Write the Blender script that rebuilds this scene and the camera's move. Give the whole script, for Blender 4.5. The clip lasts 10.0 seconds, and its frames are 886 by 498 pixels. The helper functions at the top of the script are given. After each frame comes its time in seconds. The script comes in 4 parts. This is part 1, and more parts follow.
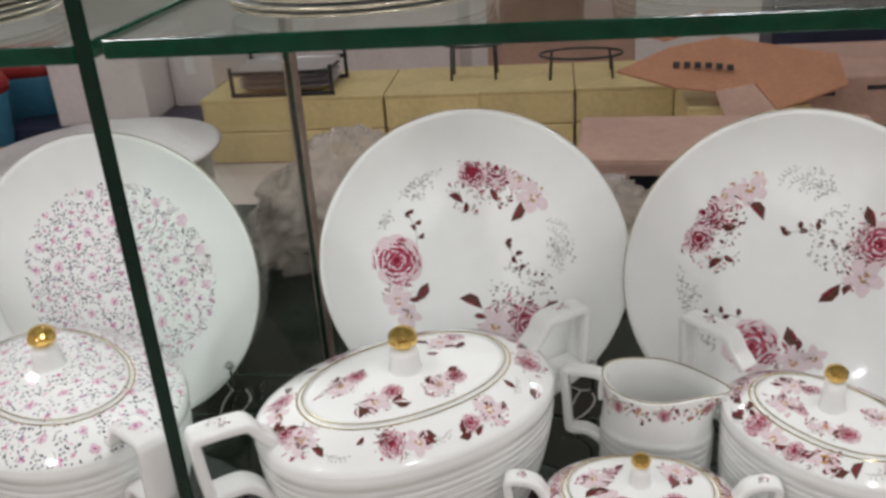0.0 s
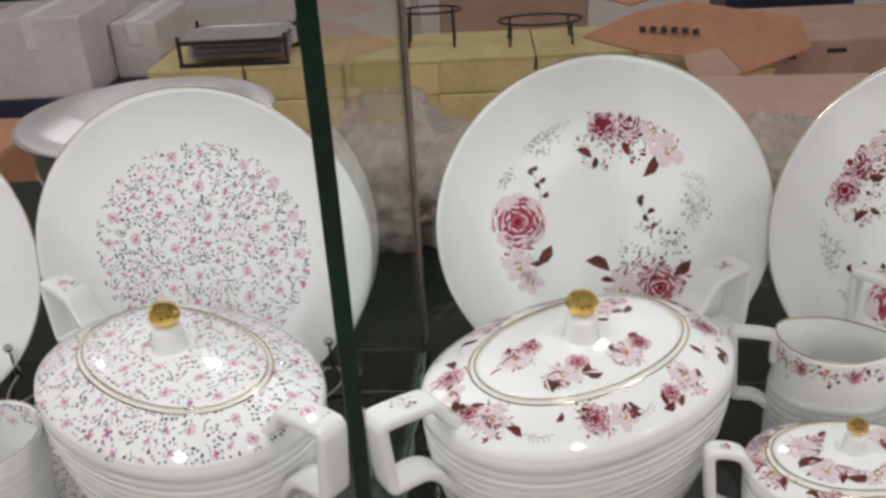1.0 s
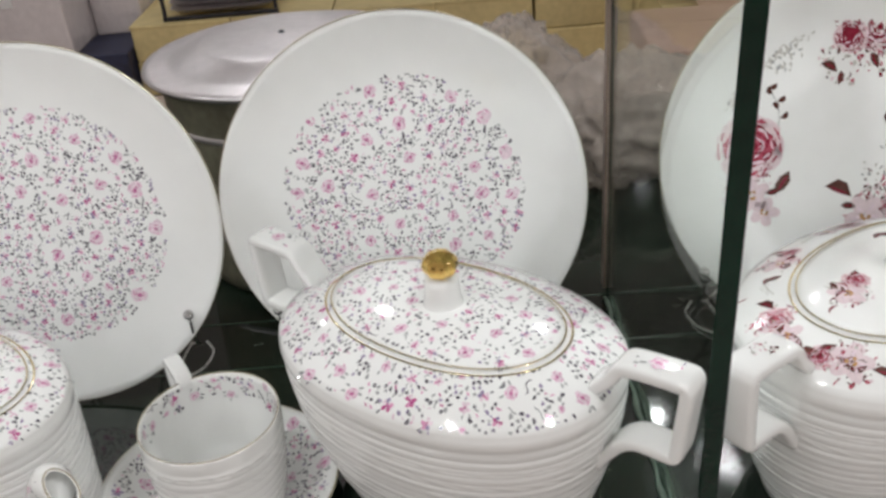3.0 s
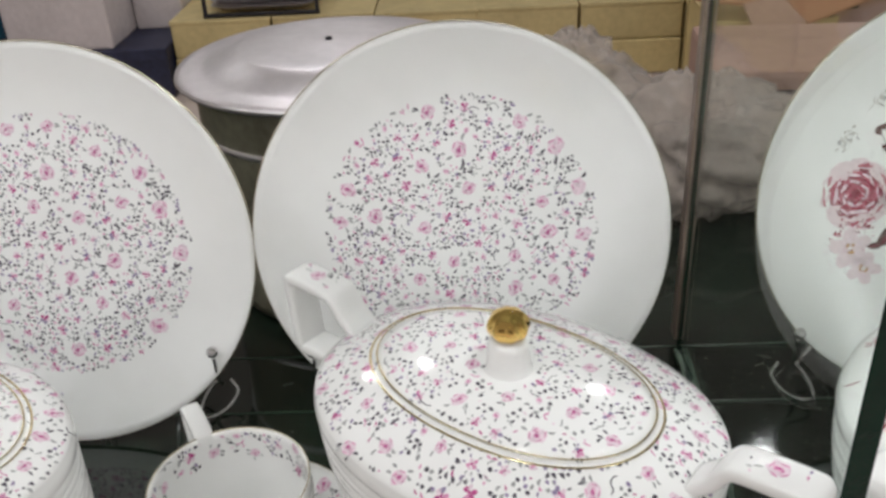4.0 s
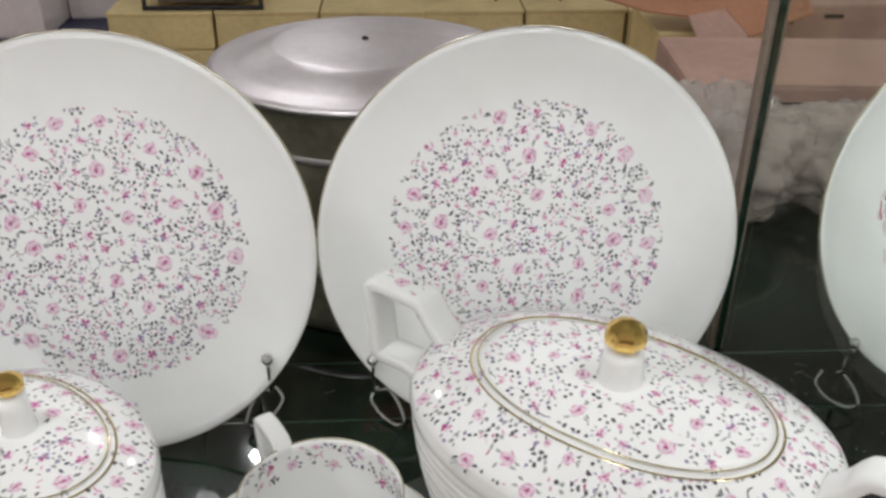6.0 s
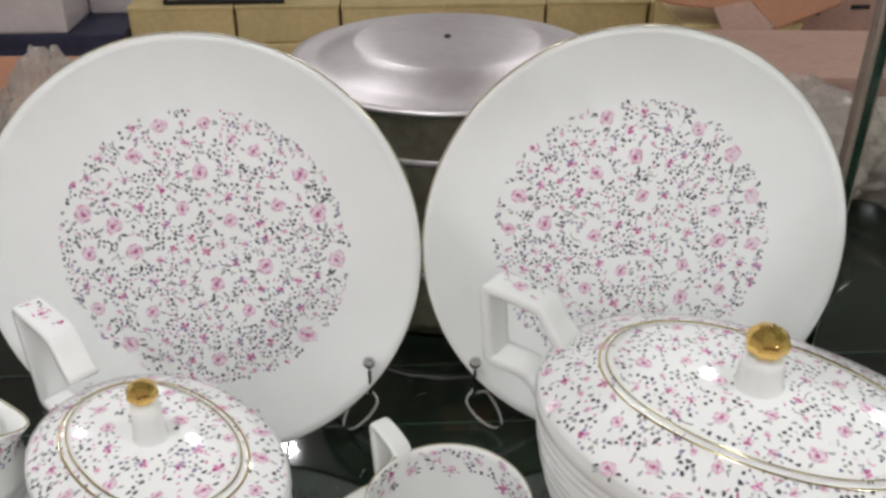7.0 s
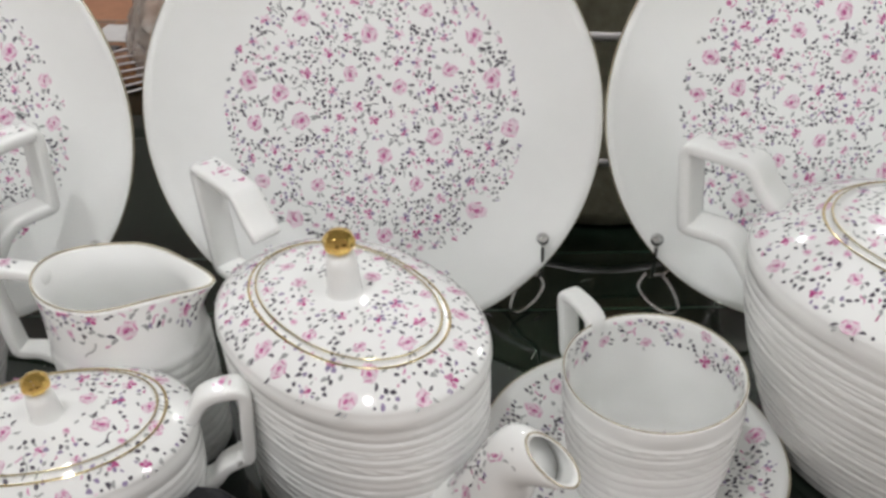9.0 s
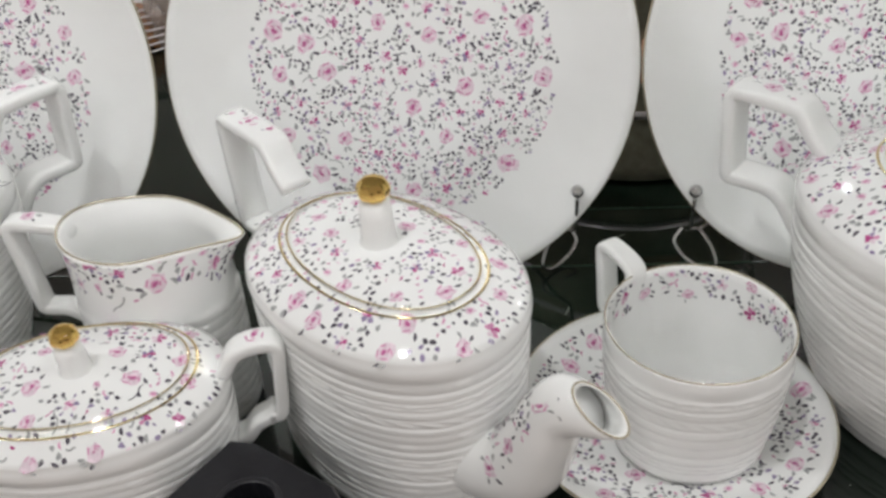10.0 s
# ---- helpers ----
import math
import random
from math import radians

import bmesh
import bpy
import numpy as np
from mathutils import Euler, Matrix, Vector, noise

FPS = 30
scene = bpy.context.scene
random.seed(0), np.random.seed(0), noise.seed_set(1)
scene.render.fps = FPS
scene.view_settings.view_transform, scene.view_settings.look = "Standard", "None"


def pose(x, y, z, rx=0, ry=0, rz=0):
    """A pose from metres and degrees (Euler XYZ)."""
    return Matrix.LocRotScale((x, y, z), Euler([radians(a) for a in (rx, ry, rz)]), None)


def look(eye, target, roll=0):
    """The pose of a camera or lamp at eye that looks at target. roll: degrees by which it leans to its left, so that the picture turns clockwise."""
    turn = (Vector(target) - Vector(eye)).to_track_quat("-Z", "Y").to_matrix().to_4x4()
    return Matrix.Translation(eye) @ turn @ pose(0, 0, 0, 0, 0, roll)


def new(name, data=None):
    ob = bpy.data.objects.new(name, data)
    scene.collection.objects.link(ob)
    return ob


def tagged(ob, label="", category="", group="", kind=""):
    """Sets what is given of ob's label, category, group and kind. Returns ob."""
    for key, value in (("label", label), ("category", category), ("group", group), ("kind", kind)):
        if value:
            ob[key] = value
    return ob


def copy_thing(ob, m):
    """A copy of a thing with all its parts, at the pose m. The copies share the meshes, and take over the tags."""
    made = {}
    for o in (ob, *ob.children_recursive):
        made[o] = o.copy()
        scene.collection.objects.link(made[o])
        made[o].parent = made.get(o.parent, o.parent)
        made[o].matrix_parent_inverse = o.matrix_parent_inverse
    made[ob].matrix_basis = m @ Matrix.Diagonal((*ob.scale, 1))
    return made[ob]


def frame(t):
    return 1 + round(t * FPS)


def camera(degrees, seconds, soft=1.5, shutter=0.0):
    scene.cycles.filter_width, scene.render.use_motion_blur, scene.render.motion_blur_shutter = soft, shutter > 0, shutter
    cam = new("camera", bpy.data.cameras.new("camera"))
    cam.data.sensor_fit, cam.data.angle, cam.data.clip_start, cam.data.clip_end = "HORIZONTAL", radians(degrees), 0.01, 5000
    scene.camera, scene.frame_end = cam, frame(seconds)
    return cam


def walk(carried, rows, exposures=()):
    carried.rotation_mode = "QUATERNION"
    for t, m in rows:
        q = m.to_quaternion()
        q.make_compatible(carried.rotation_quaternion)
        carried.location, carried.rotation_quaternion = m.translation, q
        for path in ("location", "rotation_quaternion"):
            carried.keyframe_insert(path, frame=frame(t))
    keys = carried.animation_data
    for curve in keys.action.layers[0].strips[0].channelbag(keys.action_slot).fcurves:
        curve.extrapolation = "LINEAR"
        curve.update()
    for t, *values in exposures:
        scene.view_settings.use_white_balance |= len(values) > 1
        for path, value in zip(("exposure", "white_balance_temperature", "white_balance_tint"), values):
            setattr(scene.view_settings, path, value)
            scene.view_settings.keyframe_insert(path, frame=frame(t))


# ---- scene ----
cam = camera(52.7, 10.0, soft=3.0)
PATH = [
    (0, (0.087, 0.072, 0.471), (-0.169, 1.873, -0.361), -4.0),
    (0.2, (0.053, 0.079, 0.469), (-0.187, 1.876, -0.376), -3.6),
    (0.5, (0.013, 0.09, 0.463), (-0.203, 1.882, -0.398), -3.5),
    (1, (-0.075, 0.109, 0.447), (-0.174, 1.895, -0.448), -3.3),
    (1.5, (-0.147, 0.118, 0.434), (-0.244, 1.889, -0.49), -3.4),
    (2, (-0.187, 0.135, 0.425), (-0.328, 1.885, -0.532), -3.3),
    (2.2, (-0.198, 0.137, 0.424), (-0.335, 1.887, -0.534), -4.0),
    (3.3, (-0.285, 0.181, 0.416), (-0.284, 1.91, -0.589), -4.9),
    (3.5, (-0.279, 0.194, 0.408), (-0.334, 1.93, -0.585), -4.8),
    (4, (-0.293, 0.242, 0.405), (-0.371, 1.982, -0.578), -3.2),
    (4.5, (-0.332, 0.261, 0.396), (-0.348, 2.003, -0.586), -1.5),
    (5, (-0.346, 0.255, 0.403), (-0.305, 2.002, -0.57), -0.6),
    (5.2, (-0.35, 0.25, 0.404), (-0.289, 1.997, -0.567), -0.2),
    (6.3, (-0.403, 0.255, 0.406), (-0.302, 1.987, -0.59), 0.4),
    (6.5, (-0.416, 0.259, 0.405), (-0.319, 1.986, -0.597), 0.2),
    (7, (-0.444, 0.263, 0.408), (-0.363, 1.994, -0.591), 0.0),
    (7.5, (-0.473, 0.272, 0.41), (-0.415, 2.004, -0.589), -0.4),
    (8, (-0.49, 0.272, 0.401), (-0.497, 2.006, -0.596), -0.9),
    (8.2, (-0.499, 0.266, 0.394), (-0.534, 1.999, -0.604), -0.6),
    (8.5, (-0.499, 0.268, 0.378), (-0.582, 1.966, -0.676), -2.3),
    (9, (-0.502, 0.267, 0.356), (-0.603, 1.933, -0.745), -2.9),
    (9.5, (-0.502, 0.269, 0.343), (-0.618, 1.912, -0.792), -3.5),
    (10, (-0.513, 0.272, 0.34), (-0.647, 1.902, -0.81), -4.0),
]
walk(cam, [(t, look(eye, target, roll)) for t, eye, target, roll in PATH])

# ---- light: an indoor shop under ceiling downlights, most rows added as fill ----
FLOOR, CEIL = -0.88, 2.1
scene.view_settings.exposure = -0.54
world = bpy.data.worlds.new("world")
scene.world = world
world.use_nodes = True
world.node_tree.nodes["Background"].inputs[0].default_value = (0.9, 0.95, 1.0, 1)
world.node_tree.nodes["Background"].inputs[1].default_value = 0.05
# Row y = 3.0 follows reflected spots; the other rows are added, unseen, for fill.
LAMPS = [(x, y, w) for y, w in ((5.2, 7.5), (3.0, 10.5), (0.15, 12.5), (-1.7, 8.5), (-3.6, 14.0), (-5.3, 16.0)) for x in (-2.4, -0.95, 0.52, 2.0)]
for lx, ly, watts in LAMPS:
    data = bpy.data.lights.new("downlight", "AREA")
    data.shape, data.size, data.energy, data.color = "DISK", 0.07, watts, (0.965, 0.962, 0.985)
    new("downlight_glow", data).matrix_world = pose(lx, ly, CEIL - 0.02)

# ---- materials ----


def material(name, colour, rough=0.5, metal=0.0, vary=0.0, scale=20.0, bump=0.0, bump_scale=None, coat=0.0, trans=0.0, ior=1.5, spec=0.5,
             second=None, alpha=1.0, random_tint=0.0, emit=None):
    """A Principled surface with colour variation at two scales and fine relief, in metres."""
    m = bpy.data.materials.new(name)
    m.use_nodes = True
    nt = m.node_tree
    b = nt.nodes["Principled BSDF"]
    b.inputs["Roughness"].default_value = rough
    b.inputs["Metallic"].default_value = metal
    b.inputs["Coat Weight"].default_value = coat
    b.inputs["Coat Roughness"].default_value = 0.05
    b.inputs["Transmission Weight"].default_value = trans
    b.inputs["IOR"].default_value = ior
    b.inputs["Specular IOR Level"].default_value = spec
    b.inputs["Alpha"].default_value = alpha
    b.inputs["Base Color"].default_value = (*colour, 1)
    if emit:
        b.inputs["Emission Color"].default_value = (*emit[0], 1)
        b.inputs["Emission Strength"].default_value = emit[1]
    tex = nt.nodes.new("ShaderNodeTexCoord")
    if vary > 0 or second or random_tint > 0:
        n1 = nt.nodes.new("ShaderNodeTexNoise")
        n1.inputs["Scale"].default_value = scale
        n1.inputs["Detail"].default_value = 5
        n2 = nt.nodes.new("ShaderNodeTexNoise")
        n2.inputs["Scale"].default_value = scale * 7.3
        n2.inputs["Detail"].default_value = 3
        nt.links.new(tex.outputs["Object"], n1.inputs["Vector"])
        nt.links.new(tex.outputs["Object"], n2.inputs["Vector"])
        add = nt.nodes.new("ShaderNodeMath")
        add.operation = "MULTIPLY_ADD"
        nt.links.new(n2.outputs["Fac"], add.inputs[0])
        add.inputs[1].default_value = 0.4
        half = nt.nodes.new("ShaderNodeMath")
        half.operation = "MULTIPLY"
        half.inputs[1].default_value = 0.6
        nt.links.new(n1.outputs["Fac"], half.inputs[0])
        nt.links.new(half.outputs[0], add.inputs[2])
        ramp = nt.nodes.new("ShaderNodeMapRange")
        ramp.inputs["From Min"].default_value = 0.32
        ramp.inputs["From Max"].default_value = 0.68
        nt.links.new(add.outputs[0], ramp.inputs["Value"])
        mix = nt.nodes.new("ShaderNodeMix")
        mix.data_type = "RGBA"
        nt.links.new(ramp.outputs["Result"], mix.inputs[0])
        lo = second or tuple(c * (1 - vary) for c in colour)
        mix.inputs[6].default_value = (*lo, 1)
        mix.inputs[7].default_value = (*tuple(min(1, c * (1 + vary * 0.6)) for c in colour), 1)
        out = mix.outputs[2]
        if random_tint > 0:
            info = nt.nodes.new("ShaderNodeObjectInfo")
            hsv = nt.nodes.new("ShaderNodeHueSaturation")
            rng = nt.nodes.new("ShaderNodeMapRange")
            rng.inputs["To Min"].default_value = 1 - random_tint
            rng.inputs["To Max"].default_value = 1 + random_tint
            nt.links.new(info.outputs["Random"], rng.inputs["Value"])
            nt.links.new(rng.outputs["Result"], hsv.inputs["Value"])
            nt.links.new(out, hsv.inputs["Color"])
            out = hsv.outputs[0]
        nt.links.new(out, b.inputs["Base Color"])
    if bump > 0:
        n3 = nt.nodes.new("ShaderNodeTexNoise")
        n3.inputs["Scale"].default_value = bump_scale or scale * 3
        n3.inputs["Detail"].default_value = 6
        nt.links.new(tex.outputs["Object"], n3.inputs["Vector"])
        bp = nt.nodes.new("ShaderNodeBump")
        bp.inputs["Strength"].default_value = 1.0
        bp.inputs["Distance"].default_value = bump
        nt.links.new(n3.outputs["Fac"], bp.inputs["Height"])
        nt.links.new(bp.outputs[0], b.inputs["Normal"])
    return m


PORCELAIN = material("glazed_porcelain", (0.895, 0.905, 0.88), 0.07, vary=0.025, scale=9, bump=0.00016, bump_scale=55, coat=0.2)
GOLD = material("gold_gilding", (0.86, 0.60, 0.19), 0.03, metal=1.0, vary=0.06, scale=60, bump=0.0003, bump_scale=90)
GOLD_LINE = material("gilded_line", (0.80, 0.66, 0.38), 0.16, metal=1.0, vary=0.25, scale=160)
GOLD_WORN = material("worn_gold_rim", (0.75, 0.68, 0.52), 0.22, metal=0.7, vary=0.40, scale=120)
CHROME = material("chrome_wire", (0.80, 0.80, 0.80), 0.12, metal=1.0, vary=0.1, scale=90)


def print_colour(name, colour, vary=0.25):
    return material(name, colour, 0.14, vary=vary, scale=420, coat=0.4)


INK = {
    "pale": print_colour("pale_pink_print", (0.85, 0.71, 0.77)),
    "pink": print_colour("pink_print", (0.70, 0.32, 0.50)),
    "deep": print_colour("deep_pink_print", (0.52, 0.10, 0.28)),
    "green": print_colour("grey_green_print", (0.40, 0.41, 0.40)),
    "dark": print_colour("charcoal_print", (0.11, 0.10, 0.12)),
    "violet": print_colour("violet_print", (0.33, 0.27, 0.41)),
    "crimson": print_colour("crimson_print", (0.26, 0.018, 0.04), 0.4),
    "rose": print_colour("rose_print", (0.50, 0.10, 0.15), 0.3),
    "blush": print_colour("blush_print", (0.79, 0.665, 0.685), 0.12),
    "brown": print_colour("brown_leaf_print", (0.12, 0.045, 0.035), 0.4),
    "ochre": print_colour("ochre_print", (0.58, 0.32, 0.12)),
    "mist": print_colour("mist_grey_print", (0.56, 0.55, 0.50), 0.15),
}
INKS = list(INK)

GLASS = material("clear_shelf_glass", (0.93, 0.985, 0.955), 0.02, trans=1.0, ior=1.16)
# One green edge twice: brighter where shelves catch overhead light, darker on the divider.
LIT_GLASS_EDGE = material("green_glass_edge", (0.003, 0.050, 0.024), 0.14, vary=0.55, scale=9, bump=0.0006, bump_scale=130, coat=0.0, spec=0.3)
SHADED_GLASS_EDGE = material("shaded_green_glass_edge", (0.0025, 0.020, 0.011), 0.16, vary=0.55, scale=9, bump=0.0006, bump_scale=130, spec=0.25)
DARK_TOP = material("dark_polished_top", (0.010, 0.018, 0.012), 0.04, vary=0.5, scale=14, bump=0.00008, bump_scale=40, coat=0.1, spec=0.6)
STEEL = material("brushed_steel", (0.74, 0.71, 0.72), 0.38, metal=1.0, vary=0.12, scale=12, bump=0.0002, bump_scale=260)
POT_BODY = material("dull_steel_pot", (0.34, 0.32, 0.23), 0.38, metal=0.4, vary=0.4, scale=18)
POLY = material("crumpled_polythene", (0.62, 0.54, 0.47), 0.16, vary=0.3, scale=7, ior=1.45, bump=0.012, bump_scale=19, alpha=0.50, coat=1.0)
CARTON = material("brown_cardboard", (0.44, 0.21, 0.115), 0.75, vary=0.18, scale=9, bump=0.0008, bump_scale=120, random_tint=0.12)
CARTON_IN = material("pale_cardboard", (0.44, 0.28, 0.22), 0.75, vary=0.18, scale=7, bump=0.0008, bump_scale=120)
YELLOW = material("yellow_carton", (0.62, 0.50, 0.24), 0.55, vary=0.20, scale=5, bump=0.001, bump_scale=50, random_tint=0.10)
WRAPPED = material("film_wrapped_carton", (0.68, 0.62, 0.61), 0.22, vary=0.12, scale=5, bump=0.006, bump_scale=18, coat=0.5)
NAVY = material("navy_carton", (0.018, 0.022, 0.055), 0.5, vary=0.5, scale=6)
BLACK = material("black_plastic", (0.012, 0.012, 0.015), 0.32, vary=0.3, scale=60, bump=0.0002, bump_scale=300)
BLUE = material("blue_plastic", (0.06, 0.25, 0.38), 0.4, vary=0.2, scale=10)
RED = material("red_plastic", (0.35, 0.03, 0.03), 0.4, vary=0.3, scale=8)
FLOOR_MAT = material("pinkish_floor_tile", (0.64, 0.56, 0.52), 0.35, vary=0.15, scale=3, bump=0.0005, bump_scale=40, random_tint=0.05)
WALL = material("cream_wall_paint", (0.74, 0.72, 0.69), 0.8, vary=0.08, scale=3, bump=0.001, bump_scale=90)
CEILING = material("white_ceiling_paint", (0.70, 0.70, 0.69), 0.85, vary=0.04, scale=4, bump=0.001, bump_scale=90)
GLOW = material("lamp_diffuser", (0.9, 0.9, 0.9), 0.5, emit=((1.0, 0.985, 0.95), 14.0))
CABINET = material("dark_cabinet_laminate", (0.03, 0.035, 0.03), 0.35, vary=0.3, scale=6)
# Tone of the unseen south wall, chosen to give gilding and glaze dark reflections.
WALL_DARK = material("brown_reflection_wall", (0.24, 0.20, 0.17), 0.5, vary=0.3, scale=2, bump=0.001, bump_scale=40)
LABEL_WHITE = material("white_label", (0.75, 0.74, 0.72), 0.5, vary=0.1, scale=60)

# ---- mesh helpers ----


def thing(name, m, label, category, group="", kind=""):
    ob = new(name)
    ob.matrix_world = m
    return tagged(ob, label, category, group, kind)


def mesh_object(name, verts, faces, mats, slots=None, smooth=True):
    me = bpy.data.meshes.new(name)
    me.from_pydata([tuple(v) for v in verts], [], faces)
    for m in mats:
        me.materials.append(m)
    if slots:
        me.polygons.foreach_set("material_index", slots)
    me.polygons.foreach_set("use_smooth", [smooth] * len(faces))
    me.update()
    return me


def part_mesh(name, me, parent, label="", m=None):
    ob = new(name, me)
    ob.parent = parent
    if m:
        ob.matrix_basis = m
    return tagged(ob, label, kind="stuff" if name.endswith("_print") else "")


def part(name, bm, mat, parent, label="", m=None, smooth=True):
    me = bpy.data.meshes.new(name)
    for f in bm.faces:
        f.smooth = smooth
    bm.to_mesh(me)
    bm.free()
    for one in (mat if isinstance(mat, (list, tuple)) else [mat]):
        me.materials.append(one)
    return part_mesh(name, me, parent, label, m)


def loft(rings, close=True, cap_start=False, cap_end=False):
    """Verts and faces through rings of equal length."""
    n = len(rings[0])
    verts = [p for r in rings for p in r]
    faces = []
    for i in range(len(rings) - 1):
        for j in range(n if close else n - 1):
            k = (j + 1) % n
            faces.append((i * n + j, i * n + k, (i + 1) * n + k, (i + 1) * n + j))
    if cap_start:
        faces.append(tuple(range(n - 1, -1, -1)))
    if cap_end:
        b = (len(rings) - 1) * n
        faces.append(tuple(range(b, b + n)))
    return verts, faces


def oval(a, b, z, n=96, power=2.15):
    ring = []
    for i in range(n):
        t = 2 * math.pi * i / n
        c, s = math.cos(t), math.sin(t)
        ring.append((a * math.copysign(abs(c) ** (2 / power), c), b * math.copysign(abs(s) ** (2 / power), s), z))
    return ring


def bevel_box(w, d, h, r=0.004, seg=2):
    bm = bmesh.new()
    bmesh.ops.create_cube(bm, size=1)
    bmesh.ops.scale(bm, vec=(w, d, h), verts=bm.verts)
    bmesh.ops.translate(bm, vec=(0, 0, h / 2), verts=bm.verts)
    if r > 0:
        bmesh.ops.bevel(bm, geom=bm.edges[:], offset=r, segments=seg, affect="EDGES", profile=0.6)
    return bm


def tube(points, radius, n=10, cap=True):
    """Round bar along points; radius is a number or a function of the fraction along it."""
    pts = [Vector(p) for p in points]
    rings = []
    side = None
    for i, p in enumerate(pts):
        d = (pts[min(i + 1, len(pts) - 1)] - pts[max(i - 1, 0)]).normalized()
        if side is None:
            side = d.orthogonal().normalized()
        side = (side - d * side.dot(d)).normalized()
        up = d.cross(side)
        r = radius(i / (len(pts) - 1)) if callable(radius) else radius
        rings.append([tuple(p + (side * math.cos(2 * math.pi * k / n) + up * math.sin(2 * math.pi * k / n)) * r) for k in range(n)])
    return loft(rings, True, cap, cap)


def smooth_path(points, per=6):
    """Catmull-Rom through points."""
    pts = [Vector(p) for p in points]
    pts = [pts[0] * 2 - pts[1]] + pts + [pts[-1] * 2 - pts[-2]]
    out = []
    for i in range(1, len(pts) - 2):
        p0, p1, p2, p3 = pts[i - 1:i + 3]
        for k in range(per):
            t = k / per
            out.append(0.5 * ((2 * p1) + (p2 - p0) * t + (2 * p0 - 5 * p1 + 4 * p2 - p3) * t * t + (3 * p1 - p0 - 3 * p2 + p3) * t ** 3))
    out.append(pts[-2])
    return out


def strap(points, width, thick, n_round=3):
    """A flat strap with rounded edges along points in the xz plane; its width runs along y."""
    pts = [Vector(p) for p in points]
    rings = []
    y = Vector((0, 1, 0))
    for i, p in enumerate(pts):
        d = (pts[min(i + 1, len(pts) - 1)] - pts[max(i - 1, 0)]).normalized()
        up = y.cross(d).normalized()
        f = i / (len(pts) - 1)
        w = width(f) if callable(width) else width
        ring = []
        for k in range(16):
            a = 2 * math.pi * (k + 0.5) / 16
            c, s = math.cos(a), math.sin(a)
            ring.append(tuple(p + y * (w / 2) * math.copysign(abs(c) ** 0.45, c) + up * (thick / 2) * math.copysign(abs(s) ** 0.45, s)))
        rings.append(ring)
    return loft(rings, True, True, True)


# ---- printed flowers: small shapes of colour laid on the glaze ----


